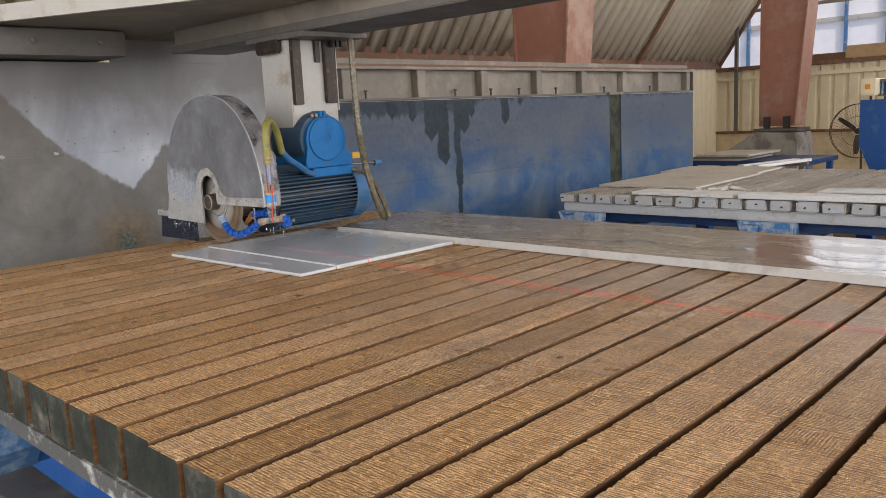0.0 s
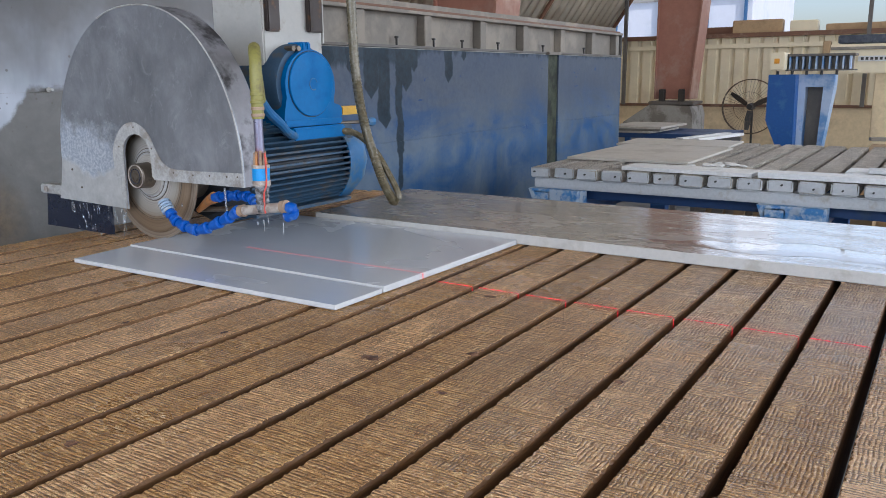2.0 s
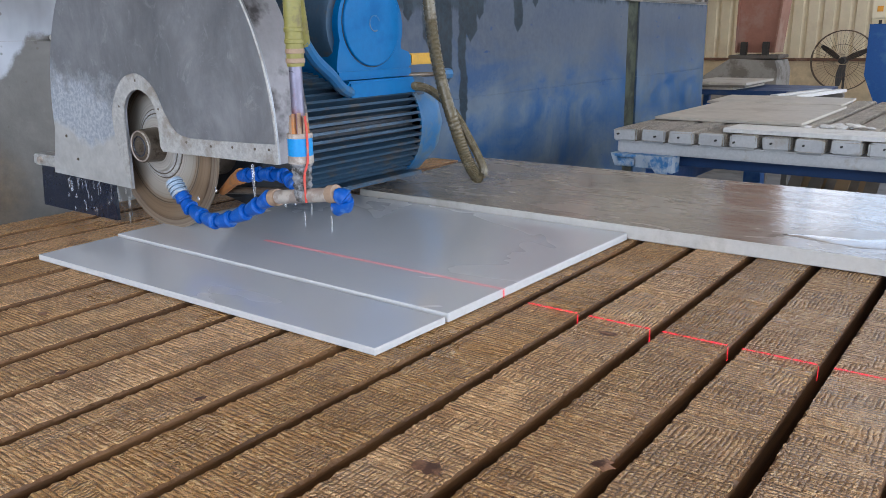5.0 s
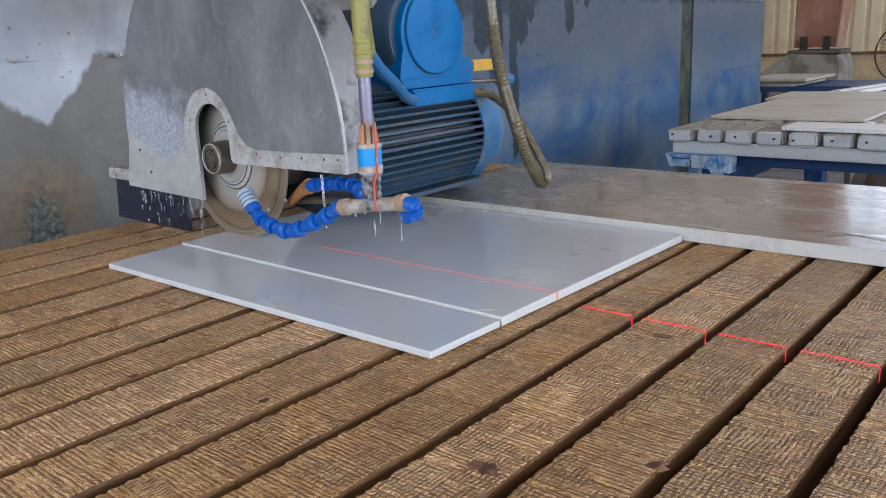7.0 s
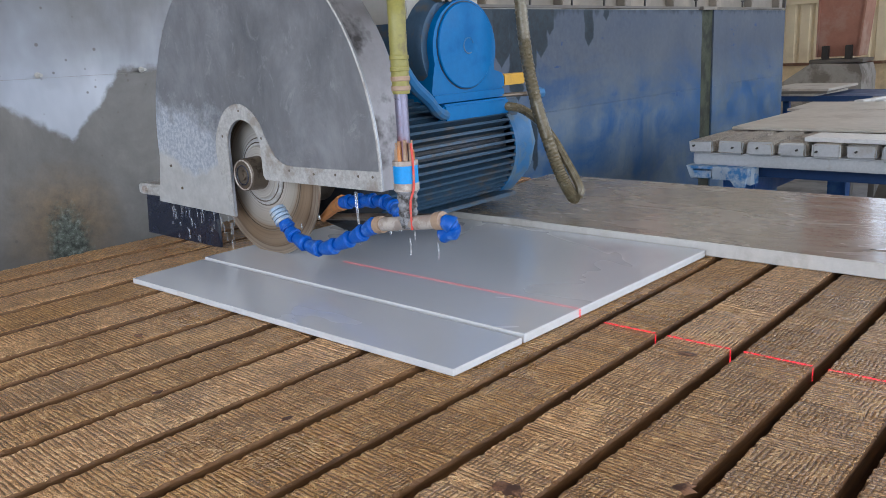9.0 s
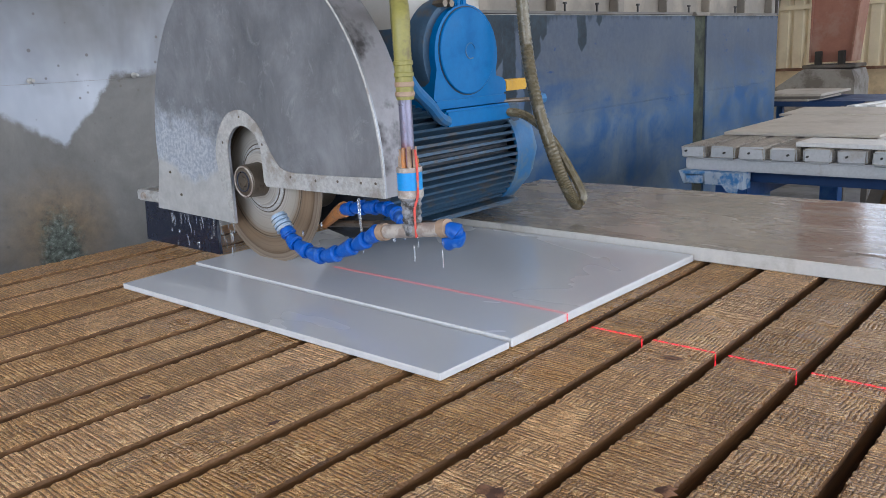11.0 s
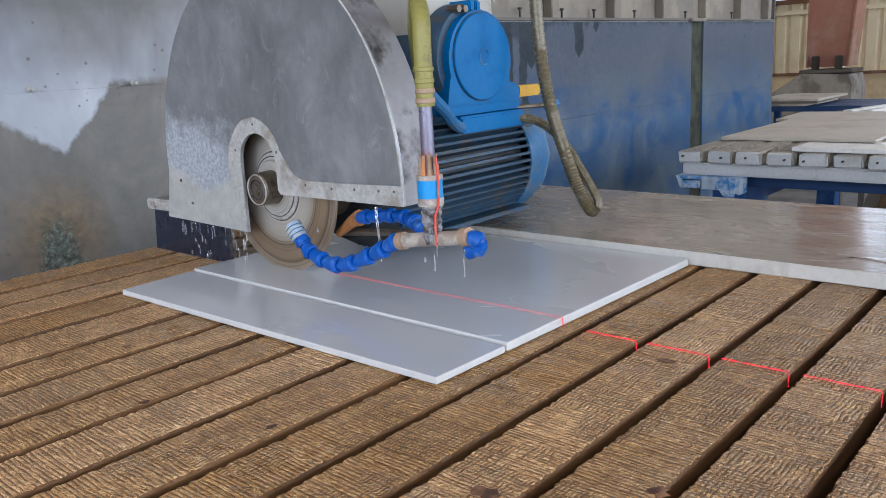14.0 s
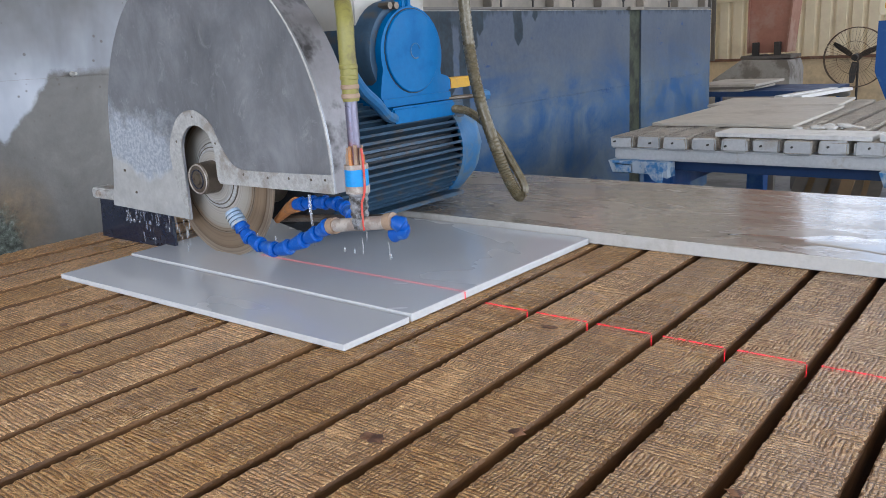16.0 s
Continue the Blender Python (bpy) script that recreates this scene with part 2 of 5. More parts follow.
def guard_steel():
    m, nt, b = material("smeared aluminium sheet")
    v = where(nt, local=True)
    smear = noise_tex(nt, where(nt, (9, 7, 6), local=True), 1.0, 7, 0.7, 0.35)
    fine = noise_tex(nt, v, 160, 3, 0.6)
    col = ramp(nt, smear, [(0.3, (0.19, 0.196, 0.212)), (0.5, (0.27, 0.277, 0.295)), (0.7, (0.38, 0.39, 0.41))])
    scr = noise_tex(nt, where(nt, (30, 60, 20), local=True), 1.0, 6, 0.8, 0.8)
    col = blend(nt, ramp(nt, scr, [(0.56, 0.0), (0.7, 0.5)]), col, (0.5, 0.51, 0.53))
    z = axis(nt, 2, local=True)
    x = axis(nt, 0, local=True)
    # slurry splash low at the trailing side, with the sky's reflection painted in
    wav = calc(nt, "MULTIPLY", noise_tex(nt, v, 17, 6, 0.75), 0.22)
    low = calc(nt, "ADD", calc(nt, "ADD", z, wav), calc(nt, "MULTIPLY", x, 0.16))
    left = step(nt, x, -0.06, -0.16)
    splash = calc(nt, "MULTIPLY", ramp(nt, low, [(0.14, 1.0), (0.2, 0.0)]), left)
    col = blend(nt, splash, col, blend(nt, ramp(nt, noise_tex(nt, v, 150, 4, 0.7), [(0.4, 0.0), (0.62, 1.0)]), (0.45, 0.5, 0.58), (0.72, 0.75, 0.8)))
    # dried pale slurry on the lower lobe, with a wavy upper edge
    lobe = calc(nt, "ADD", calc(nt, "ADD", z, calc(nt, "MULTIPLY", noise_tex(nt, v, 13, 3, 0.55), 0.09)), calc(nt, "MULTIPLY", calc(nt, "ABSOLUTE", calc(nt, "ADD", x, 0.22)), -0.45))
    skirt = calc(nt, "MULTIPLY", ramp(nt, calc(nt, "ADD", lobe, 0.1), [(0.122, 1.0), (0.138, 0.0)]), step(nt, x, -0.1, -0.12))
    crust = ramp(nt, noise_tex(nt, v, 30, 5, 0.65), [(0.3, (0.34, 0.33, 0.31)), (0.7, (0.5, 0.49, 0.465))])
    col = blend(nt, calc(nt, "MULTIPLY", skirt, 0.9), col, crust)
    nt.links.new(col, b.inputs["Base Color"])
    # grit stuck to the splashed side, and long scuffs
    grit = nt.nodes.new("ShaderNodeTexVoronoi")
    grit.inputs["Scale"].default_value = 75
    nt.links.new(v, grit.inputs["Vector"])
    spot = ramp(nt, calc(nt, "ADD", grit.outputs["Distance"], calc(nt, "MULTIPLY", noise_tex(nt, v, 14, 3), 0.55)), [(0.47, 0.85), (0.52, 0.0)])
    col = blend(nt, calc(nt, "MULTIPLY", spot, step(nt, x, -0.02, -0.14)), col, (0.09, 0.09, 0.1))
    scuff = noise_tex(nt, where(nt, (10, 10, 150), local=True), 1.0, 6, 0.8, 1.6)
    col = blend(nt, ramp(nt, scuff, [(0.55, 0.0), (0.64, 0.5)]), col, (0.55, 0.56, 0.58))
    nt.links.new(calc(nt, "SUBTRACT", 0.6, calc(nt, "MULTIPLY", skirt, 0.4)), b.inputs["Metallic"])
    nt.links.new(ramp(nt, smear, [(0.3, 0.28), (0.7, 0.46)]), b.inputs["Roughness"])
    relief(nt, b, fine, 0.08, 0.001)
    return m


# dried wet runs on the blue sheet: place along the wall, half width, height of the foot
RUNS = ((1.9, 0.05, 1.24), (2.06, 0.036, 1.22), (2.215, 0.062, 1.1), (2.322, 0.052, 0.95), (2.447, 0.02, 0.62), (2.452, 0.03, 0.8), (2.515, 0.055, 1.13), (2.59, 0.03, 1.23), (2.92, 0.042, 1.17), (3.09, 0.025, 1.29))


def wall_paint(name, base, far):
    """Blue painted steel sheet, hazed by dried slurry in clouds and runs."""
    m, nt, b = material(name)
    v = where(nt)
    cloud = noise_tex(nt, where(nt, (1, 1.7, 3.0)), 1.0, 6, 0.64, 0.9)
    runs = noise_tex(nt, where(nt, (1, 8, 0.7)), 1.0, 5, 0.65, 0.3)
    fine = noise_tex(nt, v, 40, 5, 0.65)
    z = axis(nt, 2)
    mix = calc(nt, "ADD", calc(nt, "MULTIPLY", cloud, 0.8), calc(nt, "MULTIPLY", runs, 0.2))
    mix = calc(nt, "ADD", mix, calc(nt, "MULTIPLY", fine, 0.14))
    haze = ramp(nt, mix, [(0.47, 1.0 - far), (0.64, 0.95)])
    film = ramp(nt, noise_tex(nt, v, 2.6, 4, 0.6), [(0.3, (0.065, 0.1, 0.145)), (0.7, (0.15, 0.195, 0.25))])
    low = blend(nt, haze, base, film)
    grey = ramp(nt, calc(nt, "ADD", calc(nt, "MULTIPLY", fine, 0.4), calc(nt, "MULTIPLY", cloud, 0.6)), [(0.35, (0.055, 0.064, 0.085)), (0.65, (0.105, 0.117, 0.142))])
    up = step(nt, calc(nt, "ADD", z, calc(nt, "MULTIPLY", cloud, 0.5)), 1.02, 1.38)
    col = blend(nt, calc(nt, "MULTIPLY", up, 0.85), low, grey)
    worn = ramp(nt, noise_tex(nt, where(nt, (1, 5, 14)), 1.0, 5, 0.7), [(0.66, 0.0), (0.7, 0.8)])
    col = blend(nt, worn, col, (0.012, 0.05, 0.16))
    # dark wet runs below the top edge
    y = calc(nt, "ADD", axis(nt, 1), calc(nt, "MULTIPLY", noise_tex(nt, where(nt, (1, 3, 7)), 1.0, 4, 0.6), 0.07))
    wet = None
    for at, half, foot in RUNS:
        width = calc(nt, "MINIMUM", calc(nt, "MULTIPLY", calc(nt, "SUBTRACT", z, foot), 1.0), half)
        one = step(nt, calc(nt, "SUBTRACT", width, calc(nt, "ABSOLUTE", calc(nt, "SUBTRACT", y, at + 0.035))), -0.004, 0.006)
        wet = one if wet is None else calc(nt, "MAXIMUM", wet, one)
    fringe = step(nt, calc(nt, "ADD", calc(nt, "ADD", z, calc(nt, "MULTIPLY", step(nt, y, 2.72, 2.6), 0.07)), calc(nt, "MULTIPLY", noise_tex(nt, where(nt, (1, 16, 2)), 1.0, 4, 0.7), 0.12)), 1.385, 1.41)
    wet = calc(nt, "MAXIMUM", wet, calc(nt, "MULTIPLY", fringe, 0.8))
    tint = ramp(nt, fine, [(0.35, (0.006, 0.012, 0.018)), (0.65, (0.012, 0.028, 0.042))])
    col = blend(nt, calc(nt, "MULTIPLY", wet, 0.95), col, tint)
    nt.links.new(col, b.inputs["Base Color"])
    nt.links.new(ramp(nt, haze, [(0.0, 0.4), (1.0, 0.68)]), b.inputs["Roughness"])
    b.inputs["Specular IOR Level"].default_value = 0.3
    relief(nt, b, fine, 0.15, 0.003)
    return m


def slurry_wall():
    """Sheet wall beside the saw: pale dry film above, darker wet slurry cake below, with a jagged tide line."""
    m, nt, b = material("slurry covered sheet wall")
    v = where(nt)
    z, y = axis(nt, 2), axis(nt, 1)
    fine = noise_tex(nt, v, 26, 5, 0.7)
    # the tide line falls to a point where the film has run down
    span = nt.nodes.new("ShaderNodeMapRange")
    nt.links.new(calc(nt, "ADD", y, calc(nt, "MULTIPLY", noise_tex(nt, v, 7, 4, 0.6), 0.05)), span.inputs[0])
    span.inputs[1].default_value, span.inputs[2].default_value = -0.975, 1.525
    tide = ramp(nt, span.outputs[0], [(0.0, 0.47), (0.33, 0.47), (0.438, 0.17), (0.54, 0.0), (0.606, 0.178), (0.75, 0.18), (1.0, 0.2)])
    edge = calc(nt, "SUBTRACT", z, calc(nt, "ADD", tide, 1.0))
    edge = calc(nt, "ADD", edge, calc(nt, "MULTIPLY", fine, 0.05))
    pale = ramp(nt, noise_tex(nt, where(nt, (1, 2.2, 0.9)), 1.0, 5, 0.6, 0.5), [(0.32, (0.2, 0.205, 0.22)), (0.52, (0.4, 0.425, 0.475)), (0.7, (0.6, 0.62, 0.66))])
    cake = ramp(nt, noise_tex(nt, v, 5, 6, 0.68, 0.3), [(0.3, (0.12, 0.112, 0.1)), (0.55, (0.185, 0.174, 0.157)), (0.75, (0.26, 0.246, 0.225))])
    col = blend(nt, ramp(nt, edge, [(0.022, 0.0), (0.04, 1.0)]), cake, pale)
    top = step(nt, calc(nt, "ADD", z, calc(nt, "MULTIPLY", noise_tex(nt, v, 3.0, 4), 0.34)), 1.34, 1.58)
    col = blend(nt, calc(nt, "MULTIPLY", top, 0.8), col, (0.105, 0.088, 0.072))
    # rust and algae where water stands
    off = nt.nodes.new("ShaderNodeVectorMath")
    off.operation = "DISTANCE"
    nt.links.new(v, off.inputs[0])
    off.inputs[1].default_value = (WALL, 0.3, 0.79)
    rough_edge = calc(nt, "ADD", off.outputs["Value"], calc(nt, "MULTIPLY", noise_tex(nt, v, 16, 6, 0.75), 0.12))
    near = calc(nt, "MULTIPLY", step(nt, rough_edge, 0.24, 0.1), 0.8)
    col = blend(nt, near, col, ramp(nt, noise_tex(nt, v, 34, 5, 0.75), [(0.35, (0.11, 0.07, 0.034)), (0.65, (0.25, 0.165, 0.08))]))
    core = nt.nodes.new("ShaderNodeVectorMath")
    core.operation = "DISTANCE"
    nt.links.new(where(nt, (1, 1.6, 0.7)), core.inputs[0])
    core.inputs[1].default_value = (WALL, 0.3 * 1.6, 0.72 * 0.7)
    moss = calc(nt, "ADD", core.outputs["Value"], calc(nt, "MULTIPLY", noise_tex(nt, v, 40, 5, 0.75), 0.12))
    col = blend(nt, step(nt, moss, 0.165, 0.12), col, ramp(nt, noise_tex(nt, v, 70, 4, 0.7), [(0.4, (0.04, 0.045, 0.034)), (0.56, (0.12, 0.135, 0.11)), (0.7, (0.26, 0.29, 0.26))]))
    spots = nt.nodes.new("ShaderNodeTexVoronoi")
    spots.inputs["Scale"].default_value = 26
    nt.links.new(v, spots.inputs["Vector"])
    col = blend(nt, ramp(nt, calc(nt, "ADD", spots.outputs["Distance"], calc(nt, "MULTIPLY", noise_tex(nt, v, 4, 3), 0.5)), [(0.28, 0.7), (0.33, 0.0)]), col, (0.12, 0.1, 0.085))
    nt.links.new(col, b.inputs["Base Color"])
    b.inputs["Roughness"].default_value = 0.5
    relief(nt, b, fine, 0.3, 0.004)
    return m


GUARD = guard_steel()
GUARD_RIM = plain("stained aluminium rim", (0.25, 0.24, 0.25), 0.5, 0.3, wear=(0.04, 0.035, 0.035), wear_at=0.55, scale=9, local=True)
BAND = plain("pale scuffed aluminium", (0.46, 0.45, 0.43), 0.55, 0.2, wear=(0.3, 0.27, 0.235), wear_at=0.57, scale=22, spread=0.14, bump=0.5, local=True)


def blade_steel(name, stops, rough):
    """Turned steel whose stains lie in rings about the axle."""
    m, nt, b = material(name)
    vec = where(nt, local=True)
    flat = nt.nodes.new("ShaderNodeVectorMath")
    flat.operation = "MULTIPLY"
    nt.links.new(vec, flat.inputs[0])
    flat.inputs[1].default_value = (1, 0, 1)
    size = nt.nodes.new("ShaderNodeVectorMath")
    size.operation = "LENGTH"
    nt.links.new(flat.outputs[0], size.inputs[0])
    r = size.outputs["Value"]
    line = nt.nodes.new("ShaderNodeTexNoise")
    line.noise_dimensions = "1D"
    line.inputs["Scale"].default_value = 260
    line.inputs["Detail"].default_value = 4
    nt.links.new(r, line.inputs["W"])
    col = ramp(nt, calc(nt, "ADD", calc(nt, "MULTIPLY", r, 5.0), calc(nt, "MULTIPLY", calc(nt, "SUBTRACT", line.outputs["Fac"], 0.5), 0.12)), stops)
    col = blend(nt, calc(nt, "MULTIPLY", ramp(nt, line.outputs["Fac"], [(0.36, 1.0), (0.52, 0.0)]), 0.28), col, (0.14, 0.1, 0.07))
    nt.links.new(col, b.inputs["Base Color"])
    b.inputs["Metallic"].default_value = 0.35
    b.inputs["Roughness"].default_value = rough
    return m


BLADE = blade_steel("worn steel blade", [(0.0, (0.42, 0.38, 0.33)), (0.3, (0.5, 0.47, 0.42)), (0.44, (0.4, 0.36, 0.3)), (0.5, (0.22, 0.15, 0.09)), (0.6, (0.28, 0.2, 0.13)), (0.66, (0.17, 0.11, 0.065))], 0.36)
BLADE_RIM = blade_steel("rusty blade rim", [(0.0, (0.2, 0.14, 0.09)), (0.62, (0.17, 0.11, 0.065)), (0.7, (0.3, 0.24, 0.18))], 0.4)
NUT = plain("brown oiled steel", (0.16, 0.13, 0.1), 0.42, 0.7, wear=(0.07, 0.05, 0.035), scale=40, local=True)
BLUE = plain("glossy blue enamel", (0.0, 0.135, 0.37), 0.45, 0.0, wear=(0.0, 0.105, 0.3), wear_at=0.6, scale=12, local=True, spread=0.05, gloss=0.2)
BLUE_WORN = plain("dusty blue enamel", (0.02, 0.14, 0.33), 0.5, 0.0, wear=(0.1, 0.16, 0.22), wear_at=0.52, scale=16, local=True)
FIN = plain("blue grey cast fins", (0.034, 0.075, 0.125), 0.5, 0.2, wear=(0.075, 0.078, 0.082), wear_at=0.56, scale=22, local=True)
FIN_DARK = plain("near-black cast iron", (0.018, 0.024, 0.034), 0.55, 0.2, wear=(0.03, 0.03, 0.03), wear_at=0.5, scale=22, local=True)
BLUE_STEEL = plain("blue painted steel", (0.01, 0.085, 0.3), 0.45, 0.0, wear=(0.04, 0.13, 0.32), wear_at=0.6, scale=7)
PALE_BLUE = plain("slurry crusted blue steel", (0.05, 0.15, 0.3), 0.7, 0.0, wear=(0.24, 0.33, 0.42), wear_at=0.6, scale=9)
WHITE_STEEL = plain("off-white painted steel", (0.46, 0.435, 0.39), 0.45, 0.0, wear=(0.3, 0.24, 0.17), wear_at=0.6, scale=7, local=True, spread=0.03)
RUST = plain("greasy rusted guide rail", (0.045, 0.032, 0.026), 0.45, 0.4, wear=(0.16, 0.075, 0.03), wear_at=0.6, scale=22, local=True)
GREY_STEEL = plain("dusty grey steel", (0.145, 0.13, 0.115), 0.55, 0.1, wear=(0.13, 0.11, 0.09), wear_at=0.56, scale=5)
LIGHT_STEEL = plain("dusty pale steel", (0.225, 0.195, 0.16), 0.6, 0.0, wear=(0.31, 0.265, 0.212), wear_at=0.55, scale=3)
CONCRETE = plain("crusted concrete", (0.36, 0.335, 0.3), 0.85, 0.0, wear=(0.2, 0.175, 0.15), wear_at=0.52, scale=5, bump=0.5)
CRUST = plain("slurry crusted iron", (0.1, 0.098, 0.092), 0.8, 0.0, wear=(0.5, 0.48, 0.44), wear_at=0.56, scale=13, bump=0.6)
FLOOR = plain("wet slurry floor", (0.2, 0.2, 0.2), 0.45, 0.0, wear=(0.1, 0.1, 0.1), wear_at=0.52, scale=2.4, bump=0.4)
HOSE = plain("dirty ribbed hose", (0.13, 0.105, 0.06), 0.26, 0.1, wear=(0.26, 0.23, 0.17), wear_at=0.64, scale=60, local=True)
OLIVE = plain("olive yellow rubber hose", (0.26, 0.235, 0.06), 0.45, 0.0, wear=(0.17, 0.14, 0.06), scale=25, local=True)
PIPE = plain("galvanised pipe", (0.22, 0.21, 0.28), 0.35, 0.6, wear=(0.22, 0.12, 0.14), wear_at=0.56, scale=20, local=True)
JOINT = plain("blue plastic joint", (0.004, 0.085, 0.4), 0.4, 0.0, wear=(0.08, 0.18, 0.45), wear_at=0.6, scale=50, local=True, gloss=0.3)
BRASS = plain("yellowed brass", (0.55, 0.3, 0.015), 0.4, 0.2, wear=(0.36, 0.22, 0.05), scale=25, local=True)
FITTING = plain("limescaled brass fitting", (0.34, 0.28, 0.24), 0.6, 0.3, wear=(0.5, 0.45, 0.4), wear_at=0.5, scale=45, local=True)
COPPER = plain("orange corroded copper", (0.5, 0.2, 0.06), 0.5, 0.3, wear=(0.3, 0.17, 0.1), scale=40, local=True)
TAN = plain("tan wrapped fitting", (0.36, 0.25, 0.17), 0.6, 0.1, wear=(0.26, 0.16, 0.1), scale=40, local=True)
TAPE = plain("bright blue tape", (0.01, 0.27, 0.66), 0.4, 0.0, scale=30, local=True)
RED = plain("red painted mark", (0.62, 0.07, 0.05), 0.5, 0.0, wear=(0.4, 0.2, 0.15), scale=60, local=True)
RUBBER = plain("wet dark rubber", (0.014, 0.018, 0.034), 0.25, 0.0, wear=(0.05, 0.06, 0.08), scale=12, local=True)
BLACK = plain("black iron", (0.045, 0.04, 0.036), 0.5, 0.2, scale=20)
REDOX = plain("red oxide steel", (0.33, 0.145, 0.1), 0.55, 0.0, wear=(0.36, 0.21, 0.16), wear_at=0.55, scale=2.2)
OXIDE_PALE = plain("faded oxide paint", (0.36, 0.18, 0.125), 0.6, 0.0, wear=(0.44, 0.29, 0.22), wear_at=0.56, scale=2.5)
CREAM = plain("cream corrugated sheet", (0.82, 0.71, 0.5), 0.5, 0.0, wear=(0.7, 0.58, 0.4), wear_at=0.62, scale=1.3, spread=0.03)
PLASTER = plain("stained cream plaster", (0.74, 0.58, 0.36), 0.8, 0.0, wear=(0.55, 0.42, 0.27), wear_at=0.53, scale=2.2, bump=0.4)
ROOF = plain("faded brown roof sheet", (0.8, 0.71, 0.58), 0.6, 0.0, wear=(0.6, 0.48, 0.36), wear_at=0.6, scale=1.2, spread=0.04)
PURLIN = plain("rust brown steel", (0.2, 0.1, 0.06), 0.6, 0.2, wear=(0.3, 0.2, 0.14), scale=6)
ALGAE = plain("olive algae crust", (0.038, 0.046, 0.022), 0.7, 0.0, wear=(0.018, 0.02, 0.012), wear_at=0.5, scale=9)
PLANK = plain("weathered plank", (0.45, 0.3, 0.16), 0.7, 0.0, wear=(0.3, 0.19, 0.1), scale=4)
WHITE = plain("white stone offcut", (0.72, 0.71, 0.69), 0.5, 0.0, wear=(0.55, 0.53, 0.5), wear_at=0.6, scale=9)
ORANGE = plain("orange warning label", (0.75, 0.32, 0.02), 0.5, 0.0, scale=20)
WALL_BLUE = wall_paint("slurry hazed blue sheet", (0.008, 0.07, 0.2), 0.9)
WALL_GREY = slurry_wall()


def laser_light(name, alpha=None):
    """Red light: broken up by the rough timber, or an even soft line of the given alpha."""
    m, nt, b = material(name)
    b.inputs["Base Color"].default_value = (0.5, 0.03, 0.03, 1)
    b.inputs["Emission Color"].default_value = (1.0, 0.03, 0.05, 1)
    b.inputs["Emission Strength"].default_value = 0.9
    if alpha:
        b.inputs["Alpha"].default_value = alpha
    else:
        n = noise_tex(nt, where(nt), 210, 3, 0.65)
        nt.links.new(ramp(nt, n, [(0.4, 0.08), (0.6, 0.7)]), b.inputs["Alpha"])
    return m


def water_look():
    m, nt, b = material("water")
    b.inputs["Base Color"].default_value = (0.9, 0.93, 0.96, 1)
    b.inputs["Roughness"].default_value = 0.05
    b.inputs["IOR"].default_value = 1.33
    b.inputs["Transmission Weight"].default_value = 0.85
    return m


LASER = laser_light("red laser light")
LASER_SOFT = laser_light("faint red laser light", 0.07)
WATER = water_look()

# ---- shaping ----


def box(bm, x0, x1, y0, y1, z0, z1):
    vs = [bm.verts.new((x, y, z)) for z in (z0, z1) for y in (y0, y1) for x in (x0, x1)]
    fs = [bm.faces.new([vs[i] for i in q]) for q in ((0, 2, 3, 1), (4, 5, 7, 6), (0, 1, 5, 4), (1, 3, 7, 5), (3, 2, 6, 7), (2, 0, 4, 6))]
    return vs, fs


def block(x0, x1, y0, y1, z0, z1, bevel=0.0):
    bm = bmesh.new()
    box(bm, x0, x1, y0, y1, z0, z1)
    if bevel:
        bmesh.ops.bevel(bm, geom=bm.edges[:], offset=bevel, segments=2, affect="EDGES")
    return bm


def turned(profile, n=32, axis_dir="y", at=(0, 0, 0)):
    """A body of revolution: rows of (along, radius) about an axis through at."""
    bm = bmesh.new()
    rings = []
    for a, r in profile:
        ring = []
        for k in range(n):
            c, s = math.cos(2 * math.pi * k / n) * r, math.sin(2 * math.pi * k / n) * r
            p = {"x": (a, c, s), "y": (c, a, s), "z": (c, s, a)}[axis_dir]
            ring.append(bm.verts.new((p[0] + at[0], p[1] + at[1], p[2] + at[2])))
        rings.append(ring)
    for r0, r1 in zip(rings, rings[1:]):
        for k in range(n):
            bm.faces.new((r0[k], r0[(k + 1) % n], r1[(k + 1) % n], r1[k]))
    bm.faces.new(rings[0])
    bm.faces.new(rings[-1])
    bmesh.ops.recalc_face_normals(bm, faces=bm.faces[:])
    return bm


def smooth_line(pts, n=8):
    """A smooth line through points (Catmull-Rom)."""
    p = [Vector(q) for q in pts]
    p = [p[0] * 2 - p[1], *p, p[-1] * 2 - p[-2]]
    out = []
    for a, b, c, d in zip(p, p[1:], p[2:], p[3:]):
        for k in range(n):
            t = k / n
            out.append(0.5 * (2 * b + (c - a) * t + (2 * a - 5 * b + 4 * c - d) * t * t + (3 * b - a - 3 * c + d) * t ** 3))
    out.append(p[-2])
    return out


